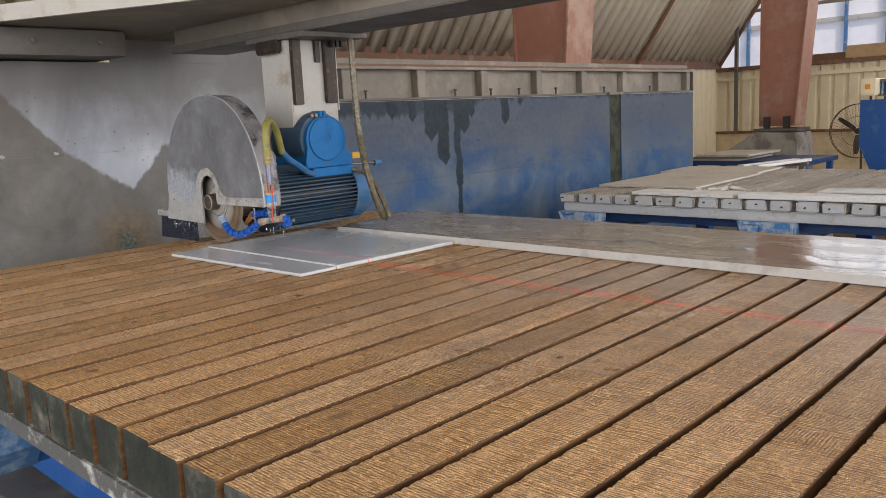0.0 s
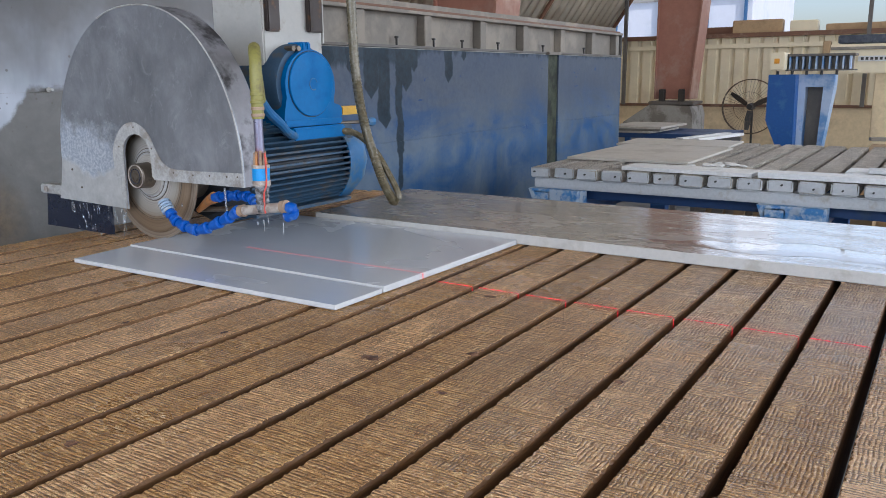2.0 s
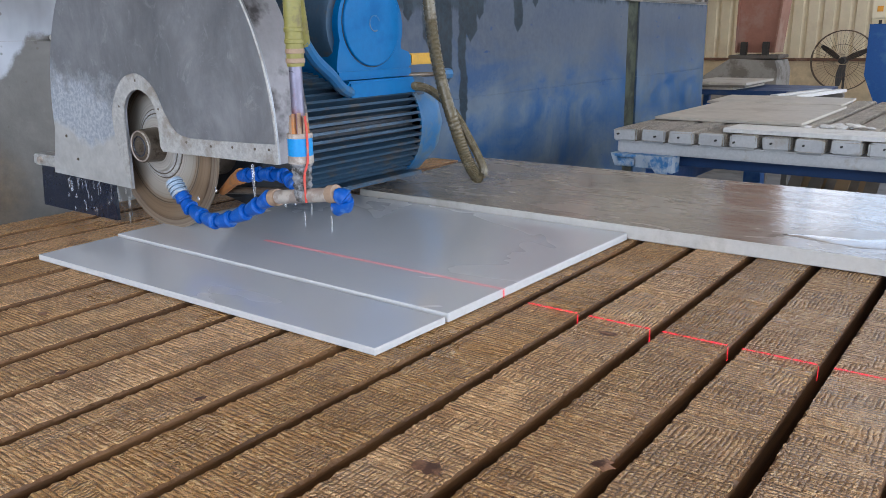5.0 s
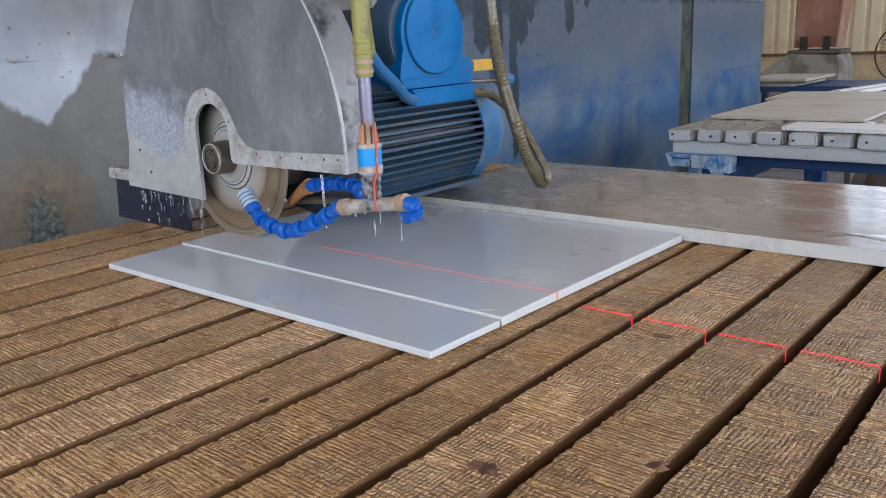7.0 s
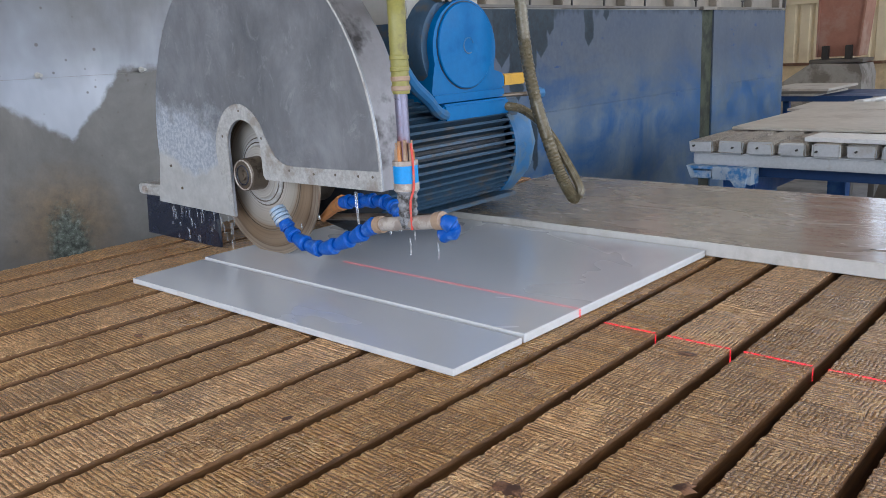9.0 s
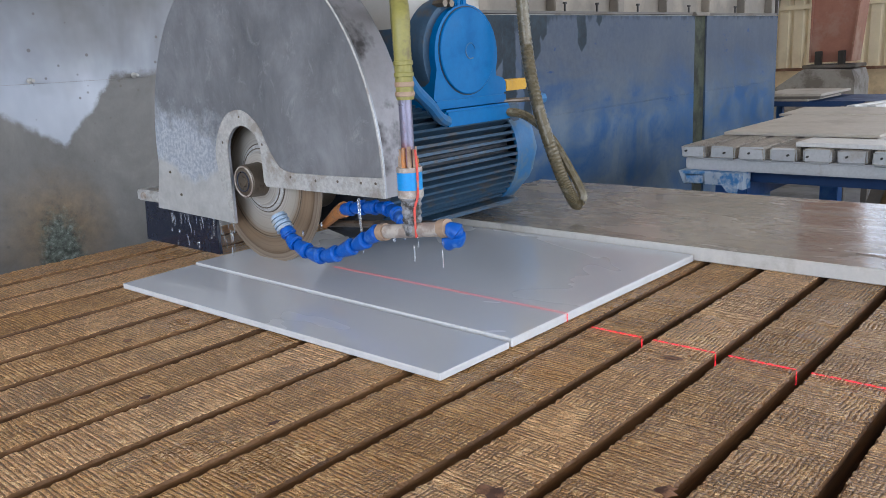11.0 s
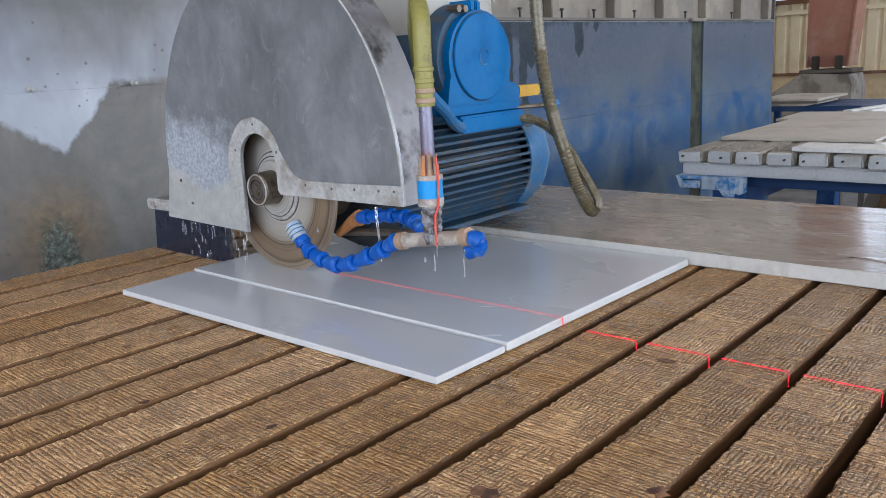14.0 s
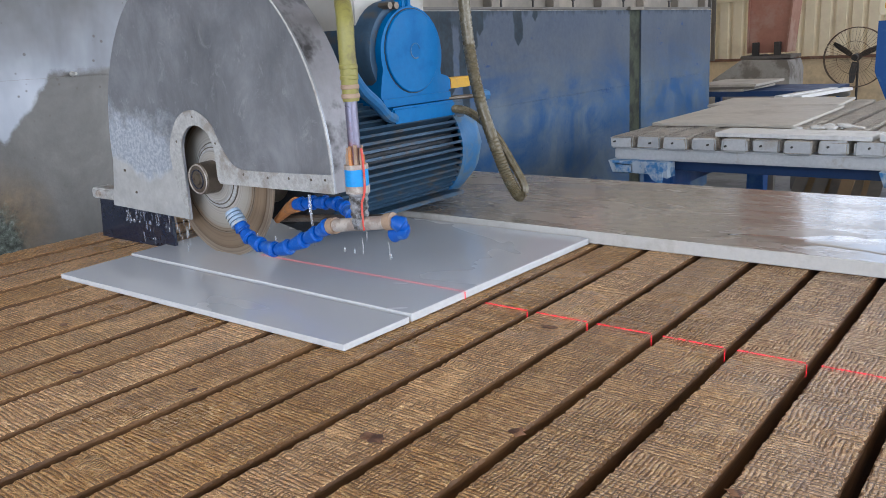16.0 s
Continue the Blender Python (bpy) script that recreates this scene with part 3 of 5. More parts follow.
def tube(line, radius, sides=12, ribs=0.0, bm=None):
    """A tube along a line; radius is a number or a function of the share of the way; ribs: alternate rings swell."""
    bm = bm or bmesh.new()
    rings, up = [], Vector((0.31, 0.2, 0.93))
    for i, p in enumerate(line):
        d = (line[min(i + 1, len(line) - 1)] - line[max(i - 1, 0)]).normalized()
        u = d.cross(up).normalized() if abs(d.dot(up)) < 0.98 else d.cross(Vector((1, 0, 0))).normalized()
        w = u.cross(d)
        r = radius(i / (len(line) - 1)) if callable(radius) else radius
        r *= 1 + (ribs if i % 2 else 0)
        rings.append([bm.verts.new(p + (u * math.cos(2 * math.pi * k / sides) + w * math.sin(2 * math.pi * k / sides)) * r) for k in range(sides)])
    for a, b in zip(rings, rings[1:]):
        for k in range(sides):
            bm.faces.new((a[k], a[(k + 1) % sides], b[(k + 1) % sides], b[k]))
    bm.faces.new(rings[0])
    bm.faces.new(rings[-1])
    bmesh.ops.recalc_face_normals(bm, faces=bm.faces[:])
    return bm


def prism(outline, a, b, axis_dir="y"):
    """An outline in the two other axes, drawn out from a to b."""
    bm = bmesh.new()
    put = {"x": lambda u, v, w: (w, u, v), "y": lambda u, v, w: (u, w, v), "z": lambda u, v, w: (u, v, w)}[axis_dir]
    lo = [bm.verts.new(put(u, v, a)) for u, v in outline]
    hi = [bm.verts.new(put(u, v, b)) for u, v in outline]
    bm.faces.new(lo)
    bm.faces.new(hi)
    for k in range(len(lo)):
        j = (k + 1) % len(lo)
        bm.faces.new((lo[k], lo[j], hi[j], hi[k]))
    bmesh.ops.recalc_face_normals(bm, faces=bm.faces[:])
    return bm


def mesh_of(name, bm, mat, smooth=True):
    me = bpy.data.meshes.new(name)
    bmesh.ops.recalc_face_normals(bm, faces=bm.faces[:])
    for f in bm.faces:
        f.smooth = smooth
    bm.to_mesh(me)
    bm.free()
    for m in mat if isinstance(mat, (list, tuple)) else [mat]:
        me.materials.append(m)
    if smooth:
        me.set_sharp_from_angle(angle=radians(32))
    return me


def part(name, bm, mat, parent, label=""):
    ob = new(name, mesh_of(name, bm, mat))
    ob.parent = parent
    if label:
        ob["label"] = label
    return ob


def thing(name, at, label, category, group="", kind=""):
    ob = new(name)
    ob.location = at
    ob.empty_display_size = 0.1
    return tagged(ob, label, category, group, kind)


def single(name, bm, mat, label, category, group="", kind=""):
    return tagged(new(name, mesh_of(name, bm, mat)), label, category, group, kind)


def piece(name, data, at, parent):
    ob = new(name, data)
    ob.location = at
    ob.parent = parent
    return ob



# ---- structure ----
single("ground", block(-60, 60, -60, 60, -0.3, 0.0), FLOOR, "wet grey workshop floor with stone slurry", "floor", kind="structure")

# runway wall that carries the bridge: grey part, blue panels, steel rail beam on top
wall = thing("wall_runway", (WALL, 0, 0), "sheet-clad runway wall splashed with grey slurry", "wall", kind="structure")
part("core", block(-0.3, -0.012, -3.0, 5.62, 0.0, 1.35), CONCRETE, wall)
part("core", block(-0.3, -0.0122, -3.0, 1.36, 1.3505, 1.538), CONCRETE, wall)
part("sheet_lower", block(-0.012, 0.0, -3.0, 1.36, 0.0, 1.17), WALL_GREY, wall)
part("sheet_upper", block(-0.012, -0.004, -3.0, 1.36, 1.1708, 1.54), WALL_GREY, wall)
part("sheet_top", block(-0.012, -0.0045, 0.32, 1.36, 1.5405, 1.635), WALL_GREY, wall)
for _a, _b in ((1.364, 4.21), (4.38, 5.62)):
    part("blue_panel", block(-0.012, 0.004, _a, _b, 0.0, 0.882, 0.001), WALL_BLUE, wall)
    part("blue_panel", block(-0.012, 0.003, _a, _b, 0.8826, 1.345, 0.001), WALL_BLUE, wall)
part("pillar", block(-0.06, -0.008, 4.21, 4.38, 0.0, 1.36), ALGAE, wall, "narrow gap with olive algae")
part("ledge", block(-0.07, 0.02, 4.19, 4.39, 1.345, 1.365, 0.004), LIGHT_STEEL, wall)
_bolt = mesh_of("bolt", turned([(0, 0.008), (0.004, 0.008), (0.006, 0.0045), (0.024, 0.0045)], 8, "x"), WHITE_STEEL)
for _y in (0.05, 0.291, 0.572, 0.85, -0.4, -0.15):
    piece("bolt", _bolt, (0.0, _y, 1.178), wall)

rail = thing("runway_rail_beam", (WALL, 0, 1.352), "dusty steel rail beam with stiffeners along the wall top", "rail beam", kind="structure")
part("web", block(-0.075, -0.06, 1.37, 5.62, 0.012, 0.17), LIGHT_STEEL, rail)
part("bottom_flange", block(-0.3, -0.004, 1.37, 5.62, 0.0, 0.012), GREY_STEEL, rail)
part("top_flange", block(-0.3, 0.012, 1.37, 5.62, 0.17, 0.186, 0.003), LIGHT_STEEL, rail)
part("packing_strip", block(-0.16, -0.004, 1.37, 5.6, 0.1865, 0.2, 0.003), PURLIN, rail, "rusty brown packing strip")
part("rail_bar", block(-0.13, -0.05, 1.37, 5.62, 0.2005, 0.232, 0.004), LIGHT_STEEL, rail)
part("end_plate", block(-0.3, 0.0, 5.62, 5.635, 0.0, 0.19), GREY_STEEL, rail)
_stiff = mesh_of("stiffener", block(-0.0595, -0.008, -0.033, 0.033, 0.012, 0.17, 0.003), LIGHT_STEEL)
for _y in (1.6, 2.167, 2.742, 3.33, 3.885, 4.467, 5.038, 5.55):
    piece("stiffener", _stiff, (0, _y, 0), rail)
_stud = mesh_of("stud", turned([(0, 0.006), (0.035, 0.006), (0.035, 0.011), (0.045, 0.011)], 8, "z"), BLACK)
for _y in (1.562, 1.746, 2.482, 2.826, 3.124, 3.551, 4.19, 4.9):
    piece("stud", _stud, (-0.03, _y, 0.012), rail)

# the shed: cream side and end walls, arched roof on red portal frames
SIDE, END, EAVE = -4.1, 11.6, 1.84


def corrugated(length, height, pitch=0.2, depth=0.035, thick=0.004):
    """An upright ribbed sheet in the xz plane."""
    bm = bmesh.new()
    prof, x = [], 0.0
    while x < length:
        prof += [(x, 0.0), (x + pitch * 0.62, 0.0), (x + pitch * 0.72, depth), (x + pitch * 0.9, depth)]
        x += pitch
    prof.append((x, 0.0))
    rows = [[bm.verts.new((u, v + o, z)) for u, v in prof] for o, z in ((0, 0), (0, height), (thick, height), (thick, 0))]
    for a, b in zip(rows, rows[1:] + rows[:1]):
        for k in range(len(prof) - 1):
            bm.faces.new((a[k], a[k + 1], b[k + 1], b[k]))
    return bm


_w = single("wall_side", corrugated(17.0, 1.8), CREAM, "cream corrugated sheet side wall", "wall", kind="structure")
_w.matrix_world = pose(SIDE, -5.4, 0, 0, 0, 90)
_w = single("wall_end", corrugated(14.0, 0.98), CREAM, "cream corrugated sheet end wall, rusty at its foot", "wall", kind="structure")
_w.matrix_world = pose(SIDE, END, 0.74, 0, 0, 0)
single("wall_end_base", block(SIDE, 9.9, END - 0.05, END + 0.2, 0, 0.74), PLASTER, "stained cream masonry base of the end wall", "wall", kind="structure")
_t = thing("trim_end_wall", (0, END, 0), "rusty rails and weathered planks along the end wall top", "trim", kind="structure")
part("foot_rail", block(SIDE, 9.9, -0.09, -0.05, 0.72, 0.76), PURLIN, _t)
part("top_rail", block(SIDE, 9.9, -0.07, -0.01, 1.57, 1.63), CREAM, _t)
part("ledge", block(SIDE, 9.9, -0.1, 0.3, 1.72, 1.78), PURLIN, _t)
part("plank", block(-2.9, -2.15, 0.0, 0.2, 1.781, 1.88, 0.01), PURLIN, _t)
part("plank", block(-2.14, -1.46, -0.08, 0.12, 1.781, 1.96, 0.01), PLANK, _t)
part("plank", block(-1.36, -1.0, -0.06, 0.15, 1.781, 1.93, 0.01), CREAM, _t, "cream block on the wall top")
part("plank", block(-0.9, 1.6, 0.0, 0.2, 1.781, 1.87, 0.01), PLANK, _t)
part("plank", block(1.7, 4.0, 0.0, 0.2, 1.781, 1.93, 0.01), PLASTER, _t)
for _x in (-3.75, -0.35, 0.75, 2.4, 4.2, 6.2):
    part("mullion", block(_x - 0.025, _x + 0.025, -0.14, -0.09, 0.74, 6.2), GREY_STEEL, _t)
for _z in (2.6, 3.5):
    part("crossbar", block(SIDE, 9.9, -0.02, 0.02, _z, _z + 0.05), LIGHT_STEEL, _t)


def roof_profile():
    pts = []
    for k in range(15):
        a = k / 14
        pts.append((SIDE + 13.9 * a, EAVE + 4.3 * math.sin(math.pi * a) ** 0.72))
    return pts


def roof_sheet():
    """Ribs that run up the arch, side by side along the shed."""
    bm = bmesh.new()
    prof = roof_profile()
    pitch, rows, y = 0.21, [], -8.0
    while y < END + 0.1:
        rows += [(y, 0.0), (y + pitch * 0.52, 0.0), (y + pitch * 0.55, 0.08), (y + pitch * 0.94, 0.08)]
        y += pitch
    grid = [[bm.verts.new((x, yy, z + h)) for x, z in prof] for yy, h in rows]
    for a, b in zip(grid, grid[1:]):
        for k in range(len(prof) - 1):
            bm.faces.new((a[k], a[k + 1], b[k + 1], b[k]))
    return bm


single("trim_eave", block(SIDE - 0.06, SIDE + 0.03, -8.0, END, 1.78, 1.93), PURLIN, "rusty gutter along the eave", "trim", kind="structure")
_roof = single("roof", roof_sheet(), ROOF, "faded brown ribbed sheet roof, arched", "roof", kind="structure")
_roof.modifiers.new("thick", "SOLIDIFY").thickness = 0.006
_p = thing("roof_purlins", (0, 0, 0), "thin rusty purlins and ties under the roof sheets", "purlin", kind="structure")
_rp = roof_profile()
for _k in (0, 1, 2, 3, 4, 5, 7, 9, 11, 13):
    _x, _z = _rp[_k]
    part("purlin", block(_x, _x + 0.05, -8.0, END, _z - 0.07, _z - 0.012), PURLIN, _p)
for _y in (END - 0.05, 8.9, 2.4):
    part("arch_tie", tube([Vector((x, _y, z - 0.09)) for x, z in _rp], 0.03, 6), PURLIN, _p)


def portal_column(y):
    """A red steel column that widens upward, on a bolted base over a concrete block."""
    c = thing("portal_column", (-2.47, y, 0), "red oxide steel portal column, widening upward, on a concrete block", "column", "portal columns", "structure")
    c.location.z = -0.05
    part("shaft", prism([(-0.22, 0.93), (0.22, 0.93), (0.36, 2.6), (0.62, 4.4), (-0.24, 4.4)], -0.16, 0.16, "y"), REDOX, c)
    part("flange", prism([(0.22, 0.93), (0.24, 0.93), (0.38, 2.6), (0.64, 4.4), (0.62, 4.4), (0.36, 2.6)], -0.19, 0.19, "y"), OXIDE_PALE, c)
    part("flange", prism([(-0.24, 0.93), (-0.22, 0.93), (-0.22, 2.6), (-0.24, 4.4), (-0.26, 4.4), (-0.24, 2.6)], -0.19, 0.19, "y"), REDOX, c)
    part("base_plate", block(-0.3, 0.3, -0.24, 0.24, 0.86, 0.9, 0.006), GREY_STEEL, c)
    part("footing", prism([(-0.8, 0.0), (0.32, 0.0), (0.32, 0.72), (0.28, 0.84), (-0.26, 0.86), (-0.62, 0.62)], -0.3, 0.3, "y"), CONCRETE, c)
    for bx in (-0.16, 0.1):
        part("anchor", block(bx, bx + 0.07, -0.24, -0.16, 0.9, 1.06, 0.006), BLACK, c)
    return c


for _y in (10.0, 4.6, -1.0):
    portal_column(_y)

bld = thing("pale_building", (0, 0, 0), "pale sunlit building with thin posts outside the open gable", "building")
PALE_WALL = plain("sunlit white render", (0.84, 0.85, 0.87), 0.8, wear=(0.74, 0.77, 0.8), wear_at=0.6, scale=0.7, spread=0.02)
part("wall", block(-16.0, -4.1, 22.0, 28.0, 0.0, 7.0, 0.02), PALE_WALL, bld)
part("roof", block(-16.2, -3.9, 21.8, 28.2, 7.001, 7.15, 0.02), GREY_STEEL, bld)
for _x in (-9.2, -7.9, -6.6, -5.3, -4.3):
    part("post", block(_x, _x + 0.07, 21.85, 21.95, 0.0, 7.0), PALE_BLUE, bld)
for _z in (3.2, 5.2):
    part("band", block(-16.0, -4.1, 21.96, 21.999, _z, _z + 0.12), WHITE_STEEL, bld)

single("wall_far_side", block(9.8, 9.9, -8.0, END, 0.0, 0.5), PLASTER, "low masonry kerb of the open side", "wall", kind="structure")

# ---- saw table ----
table = thing("saw_table", (0, 0, 0), "saw table of wet scored timber beams on a blue steel frame", "saw table")
X0, X1, Y0, Y1 = -0.99, 2.35, -0.775, 1.12
part("frame_rail", block(X0 + 0.02, X1, Y0 + 0.0, Y0 + 0.1, TOP - 0.125, TOP - 0.082, 0.006), CRUST, table, "front rail crusted with dried slurry")
part("frame_rail", block(X0 + 0.02, X1, Y1 - 0.12, Y1 - 0.02, TOP - 0.125, TOP - 0.082, 0.006), CONCRETE, table)
for _x in (X0 + 0.1, -0.2, 1.0, X1 - 0.2):
    part("cross_beam", block(_x, _x + 0.1, Y0 + 0.12, Y1 - 0.1, TOP - 0.3, TOP - 0.126, 0.004), BLUE_STEEL, table)
    for _y in (Y0 + 0.62, Y1 - 0.24):
        part("leg", block(_x + 0.005, _x + 0.095, _y, _y + 0.09, 0.0, TOP - 0.3, 0.004), PALE_BLUE, table)
        part("leg_bracket", prism([(_x - 0.04, TOP - 0.3), (_x + 0.14, TOP - 0.3), (_x + 0.12, TOP - 0.42), (_x - 0.02, TOP - 0.42)], _y - 0.03, _y - 0.002, "y"), PALE_BLUE, table)
    part("end_bracket", prism([(_x - 0.05, TOP - 0.126), (_x + 0.15, TOP - 0.126), (_x + 0.15, TOP - 0.24), (_x + 0.1, TOP - 0.3), (_x - 0.05, TOP - 0.26)], Y0 + 0.02, Y0 + 0.118, "y"), PALE_BLUE, table, "blue bracket under the crusted rail")
part("base_beam", block(X0 + 0.1, X1 - 0.1, Y0 + 0.25, Y0 + 0.37, 0.36, 0.44, 0.004), BLUE_STEEL, table)
part("tray", block(X0, X1, Y0 + 0.16, Y1 - 0.16, 0.3, 0.32), FLOOR, table)

# gaps between the beams, from the wall side outward
GAPS = [-0.99, -0.895, -0.8, -0.702, -0.604, -0.501, -0.409, -0.322, -0.239, -0.149, -0.06, 0.022, 0.105, 0.194, 0.28, 0.368, 0.455, 0.54]
while GAPS[-1] < X1 - 0.05:
    GAPS.append(GAPS[-1] + 0.088)


def beam(width, length, height, seed, ends):
    """A timber beam with hacked, slightly wavy long edges; its end faces take the second material."""
    rnd = random.Random(seed)
    bm = bmesh.new()
    n = 470
    rings = []
    wob = [rnd.choice((0.0, 0.0, 0.0006, 0.0018)) + rnd.uniform(0, 0.0008) for _ in range(n + 1)]
    wob2 = [-rnd.choice((0.0, 0.0, 0.0006, 0.0018)) - rnd.uniform(0, 0.0008) for _ in range(n + 1)]
    for k in range(n + 1):
        y = length * k / n
        nick = -0.0016 if rnd.random() < 0.03 else 0.0
        a, b = wob[k] - min(nick, 0) * 1.2, width + wob2[k] + nick
        dz = rnd.choice((0.0, 0.0, -0.0002, -0.0009))
        rings.append([bm.verts.new(p) for p in ((0, y, -height), (0, y, -0.004), (a, y, -0.0008 + dz), (a + 0.0006, y, dz), (b - 0.0006, y, dz), (b, y, -0.0008 + dz), (width, y, -0.004), (width, y, -height))])
    for r, s in zip(rings, rings[1:]):
        for k in range(8):
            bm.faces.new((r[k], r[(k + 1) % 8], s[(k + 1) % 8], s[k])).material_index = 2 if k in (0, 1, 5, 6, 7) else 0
    for r in (rings[0], rings[-1]):
        bm.faces.new(r).material_index = 1
    return mesh_of("beam", bm, ends, smooth=False)


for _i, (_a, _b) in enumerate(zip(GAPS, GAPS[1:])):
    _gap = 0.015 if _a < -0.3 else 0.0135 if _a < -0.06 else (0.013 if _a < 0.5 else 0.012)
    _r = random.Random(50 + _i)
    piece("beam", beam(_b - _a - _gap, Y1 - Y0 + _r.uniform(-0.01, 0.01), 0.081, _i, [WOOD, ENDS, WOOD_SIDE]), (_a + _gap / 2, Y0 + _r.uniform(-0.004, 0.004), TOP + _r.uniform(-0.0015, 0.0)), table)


def knot(x, y, rx, ry, seed):
    """A dark knot in a beam's face, a hair proud of it."""
    rnd = random.Random(seed)
    bm = bmesh.new()
    outer = [bm.verts.new((rx * math.cos(a) * rnd.uniform(0.5, 1.25), ry * math.sin(a) * rnd.uniform(0.5, 1.25), 0)) for a in np.linspace(0, 2 * math.pi, 15)[:-1]]
    inner = [bm.verts.new(v.co * 0.55 + Vector((0, 0, 0.0009))) for v in outer]
    for k in range(14):
        bm.faces.new((outer[k], outer[(k + 1) % 14], inner[(k + 1) % 14], inner[k]))
    bm.faces.new(inner)
    ob = part("knot", bm, KNOT, table)
    ob.location = (x, y, TOP - 0.0002)


KNOT = plain("dark red-brown knot", (0.27, 0.135, 0.075), 0.45, wear=(0.075, 0.034, 0.022), wear_at=0.5, scale=90)
for _k, (_x, _y, _rx, _ry) in enumerate(((0.332, -0.682, 0.024, 0.022), (0.308, -0.175, 0.02, 0.008), (0.272, -0.043, 0.02, 0.02), (0.166, -0.124, 0.036, 0.02), (-0.08, -0.15, 0.012, 0.014),
                                        (0.154, 0.208, 0.03, 0.014), (-0.436, -0.116, 0.02, 0.01), (0.101, 0.053, 0.008, 0.004), (0.54, -0.576, 0.014, 0.016), (0.641, -0.454, 0.026, 0.014),
                                        (0.059, -0.477, 0.018, 0.012), (0.817, -0.206, 0.02, 0.016), (0.946, -0.173, 0.018, 0.016), (0.469, -0.036, 0.02, 0.012), (0.634, -0.251, 0.012, 0.01), (-0.245, -0.195, 0.012, 0.012),
                                        (0.92, -0.656, 0.012, 0.012), (0.733, -0.655, 0.012, 0.01), (-0.443, -0.482, 0.016, 0.012), (0.884, -0.488, 0.016, 0.012), (0.068, 0.251, 0.02, 0.01))):
    knot(_x, _y, _rx * 0.42, _ry * 0.55, _k)


def slab(name, corners, z0, z1, top, label, rim=STONE_EDGE):
    """A slab on four plan corners, counter-clockwise, with sawn pale edges and a wet face."""
    bm = prism(corners, z0, z1, "z")
    bmesh.ops.bevel(bm, geom=bm.edges[:], offset=0.0012, segments=1, affect="EDGES")
    bm.normal_update()
    for f in bm.faces:
        f.material_index = 0 if f.normal.z > 0.9 else 1
    return single(name, bm, [top, rim], label, "stone slab")


slab("stone_strip", [(-0.682, 0.004), (-0.0125, 0.015), (-0.009, 0.1325), (-0.689, 0.1365)], TOP, TOP + 0.0085, STONE, "narrow strip of wet grey stone, sawn off, on timber beams")
slab("stone_piece", [(-0.69, 0.14), (-0.0085, 0.1365), (0.004, 0.596), (-0.69, 0.596)], TOP, TOP + 0.0112, STONE, "wet grey stone slab being sawn, on timber beams")
slab("large_slab", [(-0.575, 0.602), (2.3, 0.602), (2.3, 1.075), (-0.615, 1.075)], TOP, TOP + 0.022, SLAB, "large wet brownish polished stone slab with pale edges", SLAB_EDGE)

# standing water along the slab's front
STANDING = wet_stone("standing water on stone", (0.3, 0.27, 0.235), (0.22, 0.195, 0.165), 0.035, 0.2, 0.2, (9, 14, 1))
_bm = bmesh.new()
_r = random.Random(17)
_lo, _hi = [], []
for _k in range(120):
    _x = 0.2 + 2.05 * _k / 119
    _in = min(1.0, _k / 14)
    _n = noise.noise(Vector((_x * 9, 0.3, 0))) * 0.03 + noise.noise(Vector((_x * 37, 4.3, 0))) * 0.012
    _m = noise.noise(Vector((_x * 5, 7.7, 0))) * 0.07 + noise.noise(Vector((_x * 23, 1.3, 0))) * 0.025
    _lo.append(_bm.verts.new((_x, 0.66 + _n, TOP + 0.0222)))
    _hi.append(_bm.verts.new((_x, 0.66 + _n + _in * (0.11 + _m), TOP + 0.0222)))
_lo2 = [_bm.verts.new(v.co + Vector((0, 0.006, 0.0004))) for v in _lo]
_hi2 = [_bm.verts.new(v.co + Vector((0, -0.006, 0.0004))) for v in _hi]
for _p, _q in ((_lo, _lo2), (_lo2, _hi2), (_hi2, _hi)):
    for _k in range(119):
        _bm.faces.new((_p[_k], _p[_k + 1], _q[_k + 1], _q[_k]))
single("water_puddle", _bm, STANDING, "shallow puddle of clear water on the large slab", "puddle")

# laser line: on the slab, on the beams, down into the gaps
laser = thing("laser_line", (0, 0, 0), "thin red laser line across slab and timber", "laser line")
LY = 0.247
part("line_on_stone", block(-0.45, -0.005, LY - 0.0034, LY + 0.0034, TOP + 0.0113, TOP + 0.0116), LASER_SOFT, laser)
part("line_on_edge", block(-0.0042, -0.0039, LY - 0.0012, LY + 0.0012, TOP, TOP + 0.011), LASER, laser)
for _a, _b in zip(GAPS, GAPS[1:]):
    if _b > 0.03 and _a < 1.5:
        part("line_on_beam", block(max(_a, 0.001) + 0.008, _b - 0.007, LY - 0.0018, LY + 0.0018, TOP + 0.0004, TOP + 0.0007), LASER, laser)
        part("line_in_gap", block(_b - 0.0064, _b - 0.006, LY - 0.0014, LY + 0.0014, TOP - 0.016, TOP - 0.001), LASER, laser)

# ---- bridge ----
bridge = thing("saw_bridge", (0, 0, 1.56), "pale grey steel saw bridge spanning from the runway wall", "saw bridge")
part("girder", block(-1.86, 3.6, 0.5, 0.74, 0.09, 0.52, 0.008), LIGHT_STEEL, bridge)
part("lower_flange", block(-1.44, 3.6, 0.49, 0.75, 0.0, 0.03, 0.004), GREY_STEEL, bridge)
part("lower_web", block(-1.44, 3.6, 0.51, 0.73, 0.03, 0.09), LIGHT_STEEL, bridge)
part("guide_rail", block(-1.4, 3.6, 0.75, 0.775, 0.01, 0.05, 0.003), GREY_STEEL, bridge)
part("gusset", prism([(-1.86, -0.42), (0.1, 0.499), (-1.86, 0.499)], 0.09, 0.1, "z"), LIGHT_STEEL, bridge, "triangular gusset plate")
